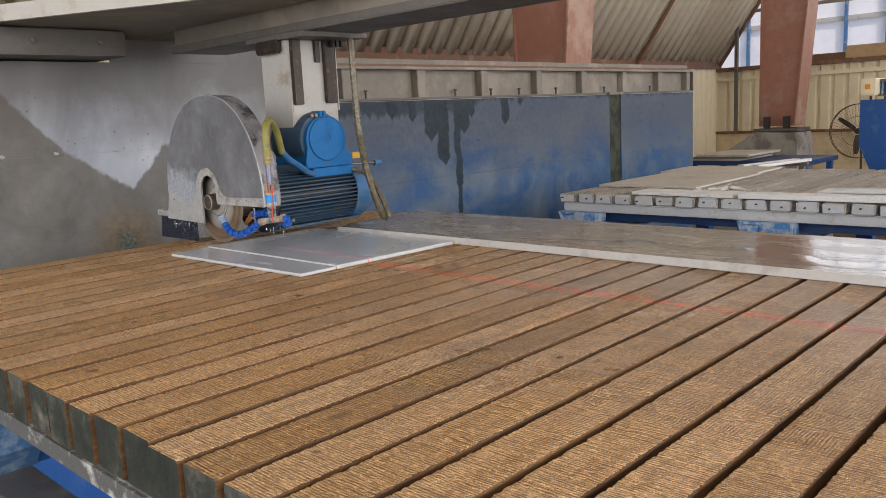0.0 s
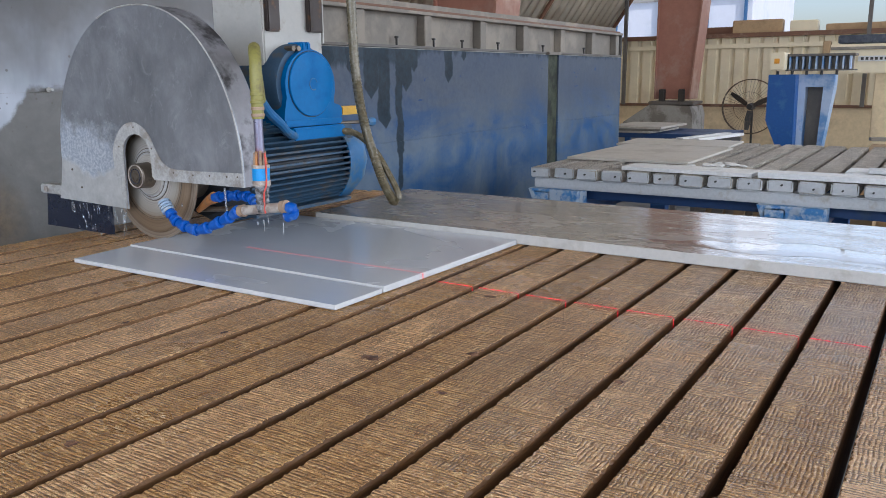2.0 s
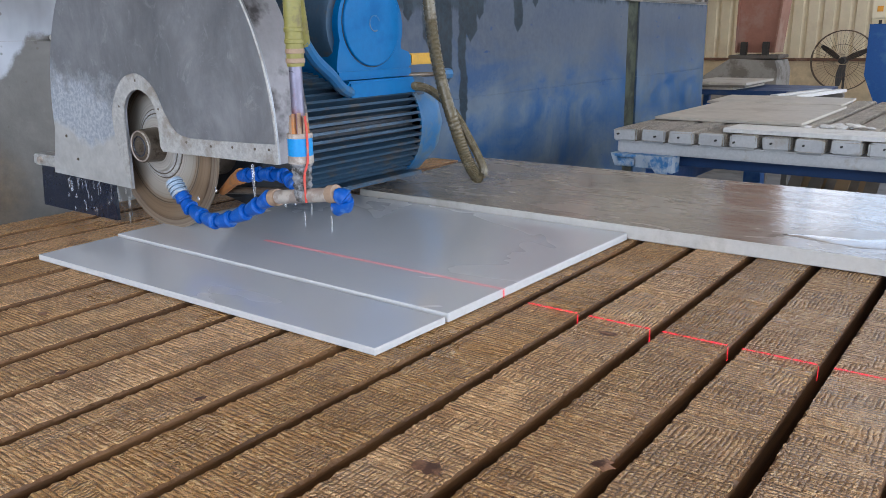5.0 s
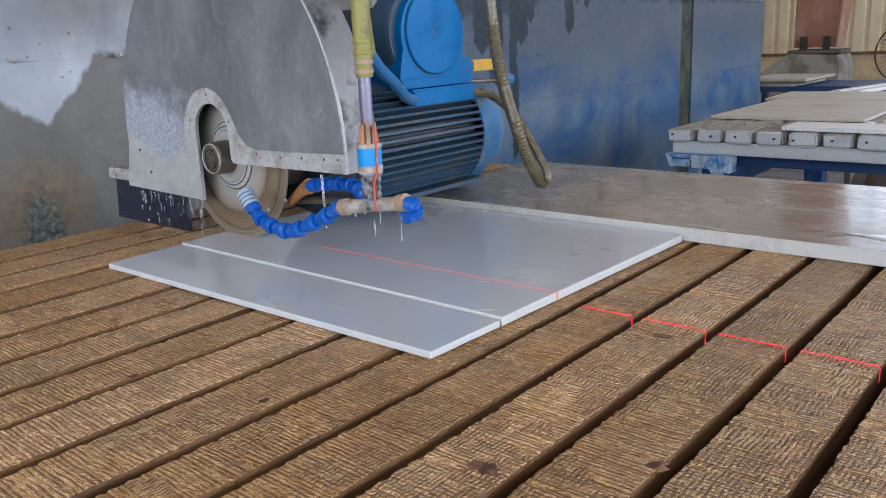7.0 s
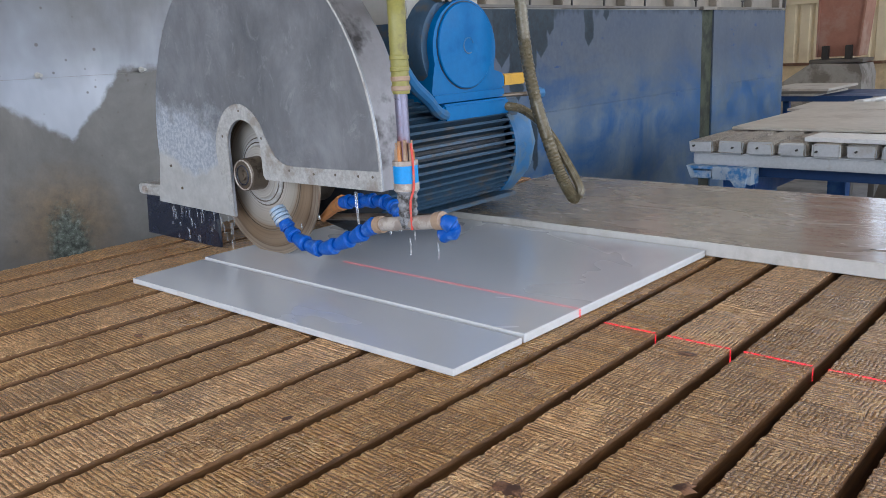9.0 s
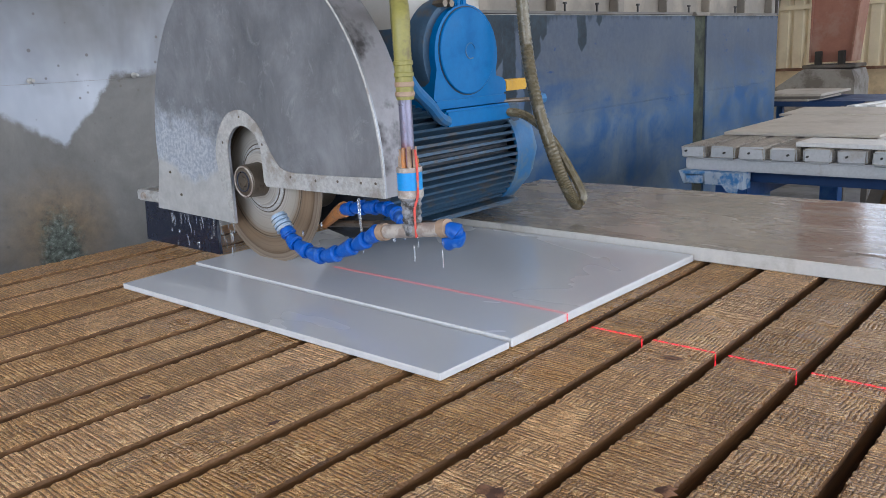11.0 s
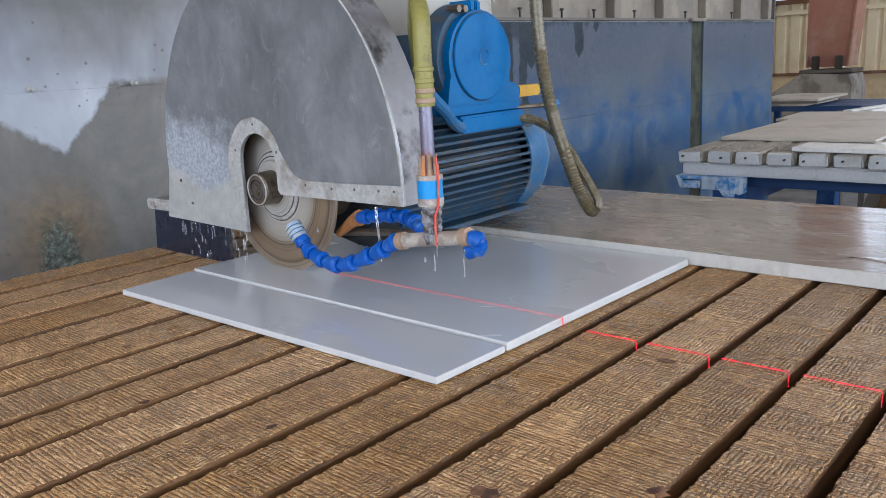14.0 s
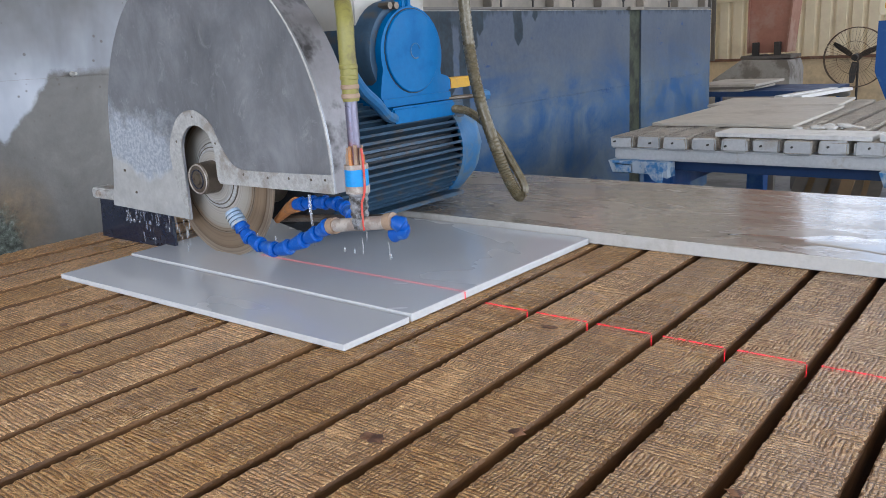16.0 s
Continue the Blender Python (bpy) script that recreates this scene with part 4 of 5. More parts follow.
part("gusset_edge", prism([(-1.86, -0.425), (-1.86, -0.445), (0.1, 0.475), (0.1, 0.495)], 0.085, 0.14, "z"), WHITE_STEEL, bridge, "white painted gusset edge")
part("end_carriage", block(-1.86, -1.45, -1.6, 0.305, -0.012, 0.085, 0.006), GREY_STEEL, bridge)
for _y in (-0.35, 0.2, -0.05):
    part("bolt", turned([(0, 0.012), (0.008, 0.012), (0.01, 0.006)], 8, "x", (-1.45, _y, 0.04)), GREY_STEEL, bridge)

# ---- saw head ----
AXLE_Y, AXLE_Z = 0.245, 1.003
saw = thing("stone_saw", (-0.684, AXLE_Y, AXLE_Z), "bridge saw head with aluminium blade guard, blue motor and white column", "stone saw")


def guard_outline(n=44):
    """The guard's face: arched top, a slot over the hub, lower lobe on one side."""
    top = []
    for k in range(n + 1):
        a = math.pi * k / n
        c, q = math.cos(a), math.sin(a)
        top.append((-0.033 + (0.298 if c > 0 else 0.306) * math.copysign(abs(c) ** 0.9, c), 0.014 + 0.34 * q))
    slot = [(-0.362, -0.072), (-0.106, -0.078), (-0.104, 0.0)]
    for k in range(13):
        a = math.pi - math.pi * k / 12
        slot.append((-0.057 + 0.047 * math.cos(a), 0.041 + 0.048 * math.sin(a)))
    slot += [(-0.01, 0.0), (-0.004, -0.007)]
    return top, slot


_top, _slot = guard_outline()
GF, GB = -0.052, 0.012  # the guard's front and back
_out = _top + [(-0.35, -0.03)] + _slot + [(0.266, -0.006)]
part("guard_face", prism(_out, GF, GF + 0.004, "y"), GUARD, saw, "smeared aluminium guard face")
_back = [(x, z) for x, z in _top] + [(-0.33, -0.02), (0.26, -0.01)]
part("guard_back", prism(_back, GB - 0.004, GB, "y"), GUARD_RIM, saw)


def rim_strip(outer, y0, y1, thick=0.004):
    bm = bmesh.new()
    rings = []
    for x, z in outer:
        v = Vector((x + 0.033, 0, z)).normalized() * thick
        rings.append([bm.verts.new(p) for p in ((x, y0, z), (x, y1, z), (x - v.x, y1, z - v.z), (x - v.x, y0, z - v.z))])
    for a, b in zip(rings, rings[1:]):
        for k in range(4):
            bm.faces.new((a[k], a[(k + 1) % 4], b[(k + 1) % 4], b[k]))
    bm.faces.new(rings[0])
    bm.faces.new(rings[-1])
    return bm


part("guard_rim", rim_strip([(0.266, -0.006)] + _top + [(-0.35, -0.03), (-0.362, -0.07)], GF + 0.004, GB - 0.004), GUARD_RIM, saw, "stained rim of the guard")
part("edge_bead", tube([Vector((x, GF - 0.001, z)) for x, z in [(0.265, -0.005)] + _top[:28]], 0.0017, 6), BAND, saw)
# pale lip round the slot and along the lower edge
_lip = [(p.x, p.z) for p in smooth_line([(-0.106, 0, -0.078), (-0.132, 0, -0.01), (-0.138, 0, 0.05), (-0.105, 0, 0.1), (-0.057, 0, 0.114), (-0.014, 0, 0.092), (0.012, 0, 0.05), (0.045, 0, 0.022), (0.12, 0, 0.019), (0.265, 0, 0.022)], 5)]
_lip += [(0.266, -0.006), (-0.004, -0.007), (-0.01, 0.0)]
_lip += [(-0.057 + 0.047 * math.cos(math.pi * k / 12), 0.041 + 0.048 * math.sin(math.pi * k / 12)) for k in range(13)] + [(-0.104, 0.0)]
part("guard_lip", prism(_lip, GF - 0.002, GF - 0.0004, "y"), BAND, saw, "pale scuffed lip along slot and lower edge")
_rivet = mesh_of("rivet", turned([(GF - 0.0005, 0.0028), (GF - 0.0025, 0.002)], 8, "y"), NUT)
for _x, _z in ((-0.115, 0.06), (-0.06, 0.103), (-0.005, 0.06), (0.06, 0.012), (0.12, 0.01), (0.17, 0.012), (0.22, 0.013), (0.25, 0.014), (-0.3, 0.0), (-0.27, -0.04)):
    piece("rivet", _rivet, (_x, 0, _z), saw)
part("bracket", block(-0.468, -0.35, GB - 0.05, GB - 0.012, -0.068, -0.046, 0.003), BAND, saw)
part("bracket_bolt", turned([(GB - 0.055, 0.007), (GB - 0.05, 0.008)], 6, "y", (-0.438, 0, -0.057)), FITTING, saw)
part("splash_flap", prism([(-0.45, -0.069), (-0.456, -0.11), (-0.462, -0.149), (-0.2, -0.149), (-0.2, -0.02), (-0.335, -0.02), (-0.36, -0.069)], -0.032, -0.026, "y"), RUBBER, saw, "wet dark rubber splash flap")
BX, BY = -0.06, -0.015
blade = part("blade", turned([(-0.0035, 0.004), (-0.0035, 0.127), (-0.0028, 0.1285), (0.0028, 0.1285), (0.0035, 0.004)], 64, "y"), BLADE, saw, "spinning worn steel blade")
blade.location = (BX, BY, -0.002)
part("blade_rim", turned([(-0.0022, 0.128), (-0.0022, 0.144), (0.0022, 0.144), (0.0022, 0.128)], 64, "y"), BLADE_RIM, blade, "rusty brown blade rim")
part("flange", turned([(-0.008, 0.03), (-0.008, 0.05), (-0.006, 0.056), (-0.002, 0.058)], 40, "y"), BAND, blade)
part("flange_ring", turned([(-0.012, 0.03), (-0.012, 0.043), (-0.0085, 0.046)], 40, "y"), BLADE, blade)
part("hub_nut", turned([(-0.044, 0.012), (-0.044, 0.022), (-0.041, 0.027), (-0.02, 0.028), (-0.008, 0.029)], 28, "y"), NUT, blade, "brown oiled hub nut")
def ring(r, y, thick):
    return tube([Vector((r * math.cos(a), y, r * math.sin(a))) for a in np.linspace(0, 2 * math.pi, 33)], thick, 6)


part("nut_edge", ring(0.0245, -0.0435, 0.0014), FITTING, blade)
part("nut_groove", ring(0.016, -0.0445, 0.0012), RUBBER, blade)
for _q, _t in ((0.05, 0.0012), (0.0575, 0.0012), (0.1, 0.0005)):
    part("groove", ring(_q, -0.0075 if _q < 0.055 else -0.0038, _t), NUT, blade)
part("hub_bolt", turned([(-0.047, 0.005), (-0.047, 0.009), (-0.043, 0.01)], 12, "y"), NUT, blade)
part("rear_flange", turned([(0.006, 0.07), (0.02, 0.072), (0.026, 0.05)], 40, "y", (-0.04, BY, -0.01)), BLADE_RIM, saw, "brown rear flange behind the blade")
part("spindle", turned([(0.02, 0.05), (0.14, 0.055)], 28, "y", (-0.02, 0, -0.01)), NUT, saw)

MC = (0.0, 0.0, -0.012)
MY0, MY1 = 0.115, 0.46
# the body is coloured darker than the fins that stand on it
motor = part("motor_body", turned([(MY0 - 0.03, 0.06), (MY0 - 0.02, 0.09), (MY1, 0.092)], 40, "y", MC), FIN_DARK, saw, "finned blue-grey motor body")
for _k in range(50):
    _a = 2 * math.pi * _k / 50
    _bm = block(0.088, 0.115, MY0, MY1, -0.0026, 0.0026)
    bmesh.ops.rotate(_bm, verts=_bm.verts[:], cent=(0, 0, 0), matrix=Matrix.Rotation(_a, 3, "Y"))
    bmesh.ops.translate(_bm, verts=_bm.verts[:], vec=MC)
    part("fin", _bm, FIN, motor)
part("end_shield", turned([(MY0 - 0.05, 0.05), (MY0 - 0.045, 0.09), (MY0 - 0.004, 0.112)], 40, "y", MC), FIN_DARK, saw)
part("fan_cowl", turned([(MY1 + 0.002, 0.112), (MY1 + 0.06, 0.113), (MY1 + 0.1, 0.092), (MY1 + 0.105, 0.05)], 12, "y", MC), BLUE_WORN, saw, "dusty blue fan cowl")
part("motor_foot", block(0.06, 0.098, MY0 + 0.02, MY1 + 0.02, -0.112, -0.104, 0.002), FIN, saw)
part("motor_foot", block(-0.098, -0.06, MY0 + 0.02, MY1 + 0.02, -0.112, -0.104, 0.002), FIN, saw)
part("cowl_lip", turned([(MY1 + 0.002, 0.1145), (MY1 + 0.012, 0.1155)], 40, "y", MC), BLUE_WORN, saw)

# blue swivel casting above the motor: foot, neck, round cover
CX = 0.09
part("casting_foot", block(-0.1, CX + 0.006, 0.277, 0.468, 0.052, 0.086, 0.004), BLUE, saw)
part("casting_base", block(-0.1, CX - 0.004, 0.258, 0.47, 0.0875, 0.107, 0.004), BLUE, saw)
_cast = [(0.258, 0.107), (0.47, 0.107), (0.47, 0.126), (0.462, 0.134), (0.44, 0.14)]
for _k in range(19):
    _a = math.radians(-22 + 218 * _k / 18)
    _cast.append((0.356 + 0.09 * math.cos(_a), 0.183 + 0.088 * math.sin(_a)))
_cast += [(0.262, 0.13)]
part("casting", prism(_cast, -0.1, CX - 0.006, "x"), BLUE, saw, "bright blue swivel casting")
part("cover_disc", turned([(CX - 0.006, 0.078), (CX - 0.003, 0.0778), (CX - 0.0015, 0.076)], 48, "x", (0, 0.356, 0.188)), BLUE, saw)
part("disc_groove", turned([(CX - 0.007, 0.0802), (CX - 0.0055, 0.08)], 48, "x", (0, 0.356, 0.188)), FIN_DARK, saw)
part("disc_mark", tube([Vector((CX - 0.0012, 0.36 + 0.014 * math.cos(a), 0.188 + 0.014 * math.sin(a))) for a in np.linspace(0.3, 5.2, 20)], 0.0013, 5), BLUE_WORN, saw)
part("clamp_lug", block(-0.06, CX - 0.01, 0.336, 0.35, 0.26, 0.288, 0.003), BLUE, saw)
part("clamp_lug", block(-0.06, CX - 0.01, 0.353, 0.367, 0.26, 0.288, 0.003), BLUE, saw)
part("swivel_drum", turned([(-0.1, 0.1), (CX - 0.03, 0.1), (CX - 0.02, 0.094)], 40, "x", (0, 0.345, 0.185)), FIN, saw, "dusty drum of the swivel")
for _y in (0.318, 0.3):
    part("clamp_bolt", turned([(CX - 0.03, 0.007), (CX - 0.005, 0.007)], 6, "x", (0, _y, 0.272)), NUT, saw)
part("grease_box", block(CX - 0.035, CX - 0.006, 0.47, 0.543, 0.108, 0.13, 0.003), BRASS, saw, "yellow brass grease fitting")
part("stud_bar", tube([Vector((CX - 0.03, 0.46, 0.088)), Vector((CX - 0.03, 0.62, 0.083))], 0.005, 8), NUT, saw)
part("stud_knob", turned([(0.6, 0.012), (0.63, 0.012)], 8, "y", (CX - 0.03, 0, 0.083)), BLUE_WORN, saw)
part("junction_box", block(CX - 0.03, CX + 0.005, 0.46, 0.5, 0.045, 0.085, 0.004), FIN, saw)

# white column with greasy guide rails
COLX0, COLX1, COLY0, COLY1 = -0.14, 0.03, 0.258, 0.466
part("column", block(COLX0, COLX1, COLY0, COLY1, 0.15, 0.538, 0.004), WHITE_STEEL, saw, "off-white steel column")
part("guide_strip", block(COLX1, COLX1 + 0.016, COLY0 + 0.003, COLY0 + 0.044, 0.312, 0.538, 0.003), RUST, saw, "greasy rusty guide rail")
part("guide_strip", block(COLX1, COLX1 + 0.016, COLY1 - 0.062, COLY1 - 0.012, 0.315, 0.538, 0.003), RUST, saw, "greasy rusty guide rail")
part("guide_strip", block(COLX1, COLX1 + 0.01, COLY0 + 0.108, COLY0 + 0.134, 0.46, 0.538, 0.003), RUST, saw)
part("guide_edge", block(COLX1 - 0.004, COLX1 + 0.004, COLY1 - 0.001, COLY1 + 0.003, 0.29, 0.538), WHITE_STEEL, saw)
part("clamp_block", block(COLX0 + 0.01, COLX1 - 0.03, COLY0 - 0.03, COLY0 - 0.002, 0.495, 0.54, 0.006), RUST, saw)
part("carriage_plate", block(COLX0 - 0.06, COLX1 + 0.12, COLY0 - 0.02, COLY1 + 0.06, 0.539, 0.556, 0.003), GREY_STEEL, saw)
for _k in range(3):
    part("terminal", block(COLX1 + 0.02, COLX1 + 0.035, 0.43 + 0.02 * _k, 0.442 + 0.02 * _k, 0.515, 0.538, 0.002), BLACK, saw)

# hanging supply hose and the cable that loops up to the motor
_h = smooth_line([(0.122, 0.467, 0.556), (0.128, 0.467, 0.38), (0.135, 0.467, 0.22), (0.158, 0.467, 0.09), (0.204, 0.467, -0.036), (0.236, 0.47, -0.098), (0.243, 0.48, -0.106)], 30)
part("supply_hose", tube(_h, 0.0112, 14, 0.12), HOSE, saw, "dirty ribbed supply hose")
_h = smooth_line([(CX - 0.01, 0.45, 0.07), (0.12, 0.48, 0.06), (0.17, 0.49, 0.02), (0.215, 0.49, -0.04), (0.248, 0.485, -0.09), (0.243, 0.48, -0.106)], 8)
part("cable", tube(_h, 0.0085, 8), HOSE, saw)

# water feed: hose, pipe, brass tee, jointed plastic nozzles
PX, PY = 0.337, -0.075
_h = smooth_line([(PX + 0.001, PY, 0.13), (PX + 0.001, PY, 0.2), (PX - 0.004, PY + 0.006, 0.236), (0.297, -0.035, 0.258), (0.25, 0.012, 0.254), (0.2, 0.062, 0.226), (0.175, 0.094, 0.155)], 22)
part("feed_hose", tube(_h, 0.0112, 12, 0.04), OLIVE, saw, "olive yellow feed hose")
_h = smooth_line([(0.178, 0.09, 0.16), (0.162, 0.13, 0.13), (0.139, 0.185, 0.104), (0.11, 0.24, 0.078), (0.088, 0.285, 0.066)], 8)
part("conduit", tube(_h, 0.0105, 10), BLUE_WORN, saw, "dusty blue conduit")
for _z in (0.134, 0.146, 0.158, 0.172):
    part("hose_clip", turned([(_z, 0.0118), (_z + 0.001, 0.0125), (_z + 0.005, 0.0125), (_z + 0.006, 0.0118)], 18, "z", (PX + 0.001, PY, 0)), OLIVE if _z > 0.15 else TAN, saw)
part("feed_pipe", turned([(0.035, 0.0085), (0.15, 0.0085)], 16, "z", (PX, PY, 0)), PIPE, saw)
_r = random.Random(12)
for _k in range(9):
    _a, _q, _hi = 2 * math.pi * _k / 9, _r.uniform(0.0095, 0.0125), _r.uniform(0.058, 0.073)
    _sx, _sy = PX + _q * math.cos(_a), PY + _q * math.sin(_a)
    part("wedge", tube([Vector((_sx, _sy, 0.036)), Vector((_sx + _r.uniform(-0.001, 0.001), _sy, 0.052)), Vector((_sx * 0.998 + PX * 0.002, _sy, _hi))], lambda t: 0.0036 - 0.0008 * t, 5), (TAN, COPPER, TAN)[_k % 3], saw, "splintered wooden wedge")
CRUSTED = plain("crusted pipe thread", (0.3, 0.3, 0.31), 0.7, 0.2, wear=(0.06, 0.055, 0.05), wear_at=0.52, scale=70, local=True, bump=0.6, spread=0.15)
part("tape_band", turned([(0.015, 0.0165), (0.041, 0.0165)], 20, "z", (PX, PY, 0)), TAPE, saw, "bright blue tape band")
part("tape_edge", turned([(0.039, 0.0172), (0.045, 0.0168)], 20, "z", (PX, PY, 0)), FITTING, saw)
part("tape_edge", turned([(0.006, 0.0168), (0.016, 0.0172)], 20, "z", (PX, PY, 0)), FITTING, saw)
part("red_mark", tube(smooth_line([(PX + 0.0165, PY - 0.004, 0.068), (PX + 0.018, PY - 0.004, 0.04), (PX + 0.0175, PY - 0.005, 0.01), (PX + 0.013, PY - 0.008, -0.01), (PX + 0.014, PY - 0.0085, -0.045)], 6), 0.0016, 6), RED, saw, "thin red cord")
part("valve_body", turned([(-0.045, 0.01), (-0.034, 0.0125), (-0.03, 0.0112), (-0.024, 0.0132), (-0.02, 0.0115), (-0.014, 0.0135), (-0.01, 0.0118), (-0.004, 0.0138), (0.0, 0.0125), (0.004, 0.0155), (0.012, 0.0158)], 16, "z", (PX, PY, 0)), CRUSTED, saw)
part("tee", tube([Vector((PX - 0.06, PY, -0.047)), Vector((PX + 0.055, PY, -0.031))], 0.0095, 12), FITTING, saw)
part("tee_collar", tube([Vector((PX + 0.05, PY, -0.031)), Vector((PX + 0.062, PY, -0.029))], 0.012, 12), TAN, saw)
part("tee_collar", tube([Vector((PX - 0.062, PY, -0.048)), Vector((PX - 0.05, PY, -0.046))], 0.012, 12), TAN, saw)


PALE_TIP = plain("limed pale blue plastic", (0.3, 0.4, 0.52), 0.5, 0.0, wear=(0.45, 0.42, 0.36), wear_at=0.55, scale=40, local=True)


def jointed(pts, n, r):
    """A chain of ball joints: each bead swells and narrows."""
    line = smooth_line(pts, 24)
    beads = []
    total = len(line) - 1
    for k in range(n):
        seg = line[round(total * k / n): round(total * (k + 1) / n) + 1]
        beads.append(tube(seg, lambda s: r * (0.62 if s < 0.14 else 0.8 + 0.4 * s if s < 0.9 else 0.9), 16))
    return beads


for _k in range(4):
    _p = Vector((0.046, PY, -0.046)) + Vector((0.0042, 0, -0.0052)) * _k
    part("nozzle_ring", tube([_p, _p + Vector((0.0036, 0, -0.0045))], lambda t: 0.0125 + 0.0015 * t, 14), PALE_TIP, saw)
for _b in jointed([(0.06, PY, -0.062), (0.088, PY, -0.087), (0.154, PY - 0.004, -0.096), (0.22, PY, -0.073), (0.274, PY, -0.047)], 8, 0.0112):
    part("joint", _b, JOINT, saw)
for _b in jointed([(PX + 0.058, PY, -0.029), (PX + 0.072, PY + 0.006, -0.036), (PX + 0.064, PY + 0.01, -0.046), (PX + 0.05, PY + 0.012, -0.05)], 3, 0.0108):
    part("joint", _b, JOINT, saw)
for _b in jointed([(0.112, 0.0, -0.044), (0.165, 0.0, -0.036), (0.225, -0.005, -0.033), (0.29, -0.04, -0.04)], 6, 0.0105):
    part("joint", _b, JOINT, saw)
part("copper_tip", tube([Vector((0.05, 0.012, -0.078)), Vector((0.085, 0.01, -0.055)), Vector((0.118, 0.0, -0.043))], lambda s: 0.006 + 0.007 * s, 10), COPPER, saw)
part("lower_bar", tube([Vector((0.03, 0.03, -0.08)), Vector((0.3, 0.03, -0.055))], 0.006, 8), NUT, saw)

# water that drips from the guard's lower edge
_r = random.Random(4)
_bm = bmesh.new()
for _k in range(42):
    _x, _z = _r.uniform(-0.34, -0.12), -0.079 - _r.random() ** 2.2 * 0.055
    _l = _r.uniform(0.004, 0.02)
    tube([Vector((_x, GF + 0.01, _z)), Vector((_x + 0.001, GF + 0.01, _z - _l * 0.5)), Vector((_x, GF + 0.01, _z - _l))], _r.uniform(0.0005, 0.0011), 6, bm=_bm)
for _x, _y in ((PX, PY), (PX + 0.05, PY), (PX - 0.05, PY + 0.06), (PX - 0.1, PY)):
    tube([Vector((_x, _y, -0.06)), Vector((_x + 0.001, _y, -0.07)), Vector((_x, _y, -0.082))], 0.0009, 6, bm=_bm)
tube(smooth_line([(0.212, GF - 0.002, -0.01), (0.219, GF - 0.008, -0.035), (0.228, PY + 0.008, -0.058), (0.232, PY + 0.003, -0.074)], 6), lambda t: 0.0024 - 0.001 * t, 6, bm=_bm)
tagged(part("falling_water", _bm, WATER, saw, "falling water drops and thin streams"), kind="stuff")

# ---- second saw table ----
T2 = 0.79
PALE_SLURRY = plain("dried pale slurry", (0.55, 0.55, 0.55), 0.8, wear=(0.42, 0.38, 0.33), wear_at=0.64, scale=12, bump=0.4)
CLAMP = plain("chipped blue steel", (0.05, 0.2, 0.45), 0.6, wear=(0.4, 0.47, 0.55), wear_at=0.48, scale=16, bump=0.4)
NAVY = plain("dark navy steel", (0.008, 0.04, 0.13), 0.5, wear=(0.03, 0.06, 0.12), wear_at=0.6, scale=7)
table2 = thing("second_saw_table", (0, 2.455, 0), "second saw table with dusty timber beams on a blue steel frame", "saw table")
TX0, TX1, TD = -0.89, 2.6, 1.75
part("front_rail", block(TX0 + 0.01, TX1, 0.02, 0.11, T2 - 0.1, T2 - 0.052, 0.006), PALE_SLURRY, table2, "pale slurry-crusted front rail")
part("rear_rail", block(TX0 + 0.01, TX1, TD - 0.12, TD - 0.02, T2 - 0.1, T2 - 0.052, 0.006), PALE_BLUE, table2)
for _x in (-0.8, 0.22, 1.2, 2.2):
    part("cross_beam", block(_x, _x + 0.13, 0.13, TD - 0.1, T2 - 0.24, T2 - 0.1, 0.004), BLUE_STEEL, table2)
    part("clamp_plate", prism([(_x - 0.09, T2 - 0.1), (_x + 0.17, T2 - 0.1), (_x + 0.17, T2 - 0.165), (_x + 0.12, T2 - 0.15), (_x - 0.07, T2 - 0.15)], -0.02, 0.06, "y"), CLAMP, table2)
    part("clamp_stub", block(_x - 0.06, _x + 0.02, -0.026, -0.018, T2 - 0.15, T2 - 0.112, 0.004), CLAMP, table2)
    part("clamp_wing", prism([(_x + 0.06, T2 - 0.1), (_x + 0.16, T2 - 0.1), (_x + 0.15, T2 - 0.19), (_x + 0.11, T2 - 0.17)], -0.03, -0.02, "y"), CLAMP, table2)
    for _y in (0.3, TD - 0.3):
        part("leg", block(_x + 0.02, _x + 0.11, _y, _y + 0.09, 0.0, T2 - 0.24, 0.004), BLUE_STEEL, table2)
part("side_beam", block(TX0 + 0.22, TX1 - 0.1, 0.112, 0.128, T2 - 0.152, T2 - 0.101, 0.004), NAVY, table2)
part("hydraulic_tube", tube([Vector((0.2, 0.3, 0.5)), Vector((2.4, 0.3, 0.5))], 0.07, 14), NAVY, table2)


def dusty_beam(width, length, height, seed):
    rnd = random.Random(seed)
    bm = block(0, width, 0, length, -height, 0, 0.006)
    bm.normal_update()
    for f in bm.faces:
        f.material_index = 1 if f.normal.y < -0.5 else 0
    for v in bm.verts:
        v.co += Vector((rnd.uniform(-0.002, 0.002), rnd.uniform(-0.006, 0.006), rnd.uniform(-0.0015, 0.0015)))
    return mesh_of("beam", bm, [WOOD_DRY, PALE_SLURRY])


_r = random.Random(9)
_beams = [dusty_beam(0.098, TD, 0.05, k) for k in range(5)]
_x = TX0
while _x < TX1 - 0.1:
    piece("beam", _beams[_r.randrange(5)], (_x, _r.uniform(-0.012, 0.012), T2 + _r.uniform(-0.002, 0.0)), table2)
    _x += 0.1165
_nail = mesh_of("nail", turned([(-0.004, 0.004), (0.01, 0.004)], 6, "y"), BLACK)
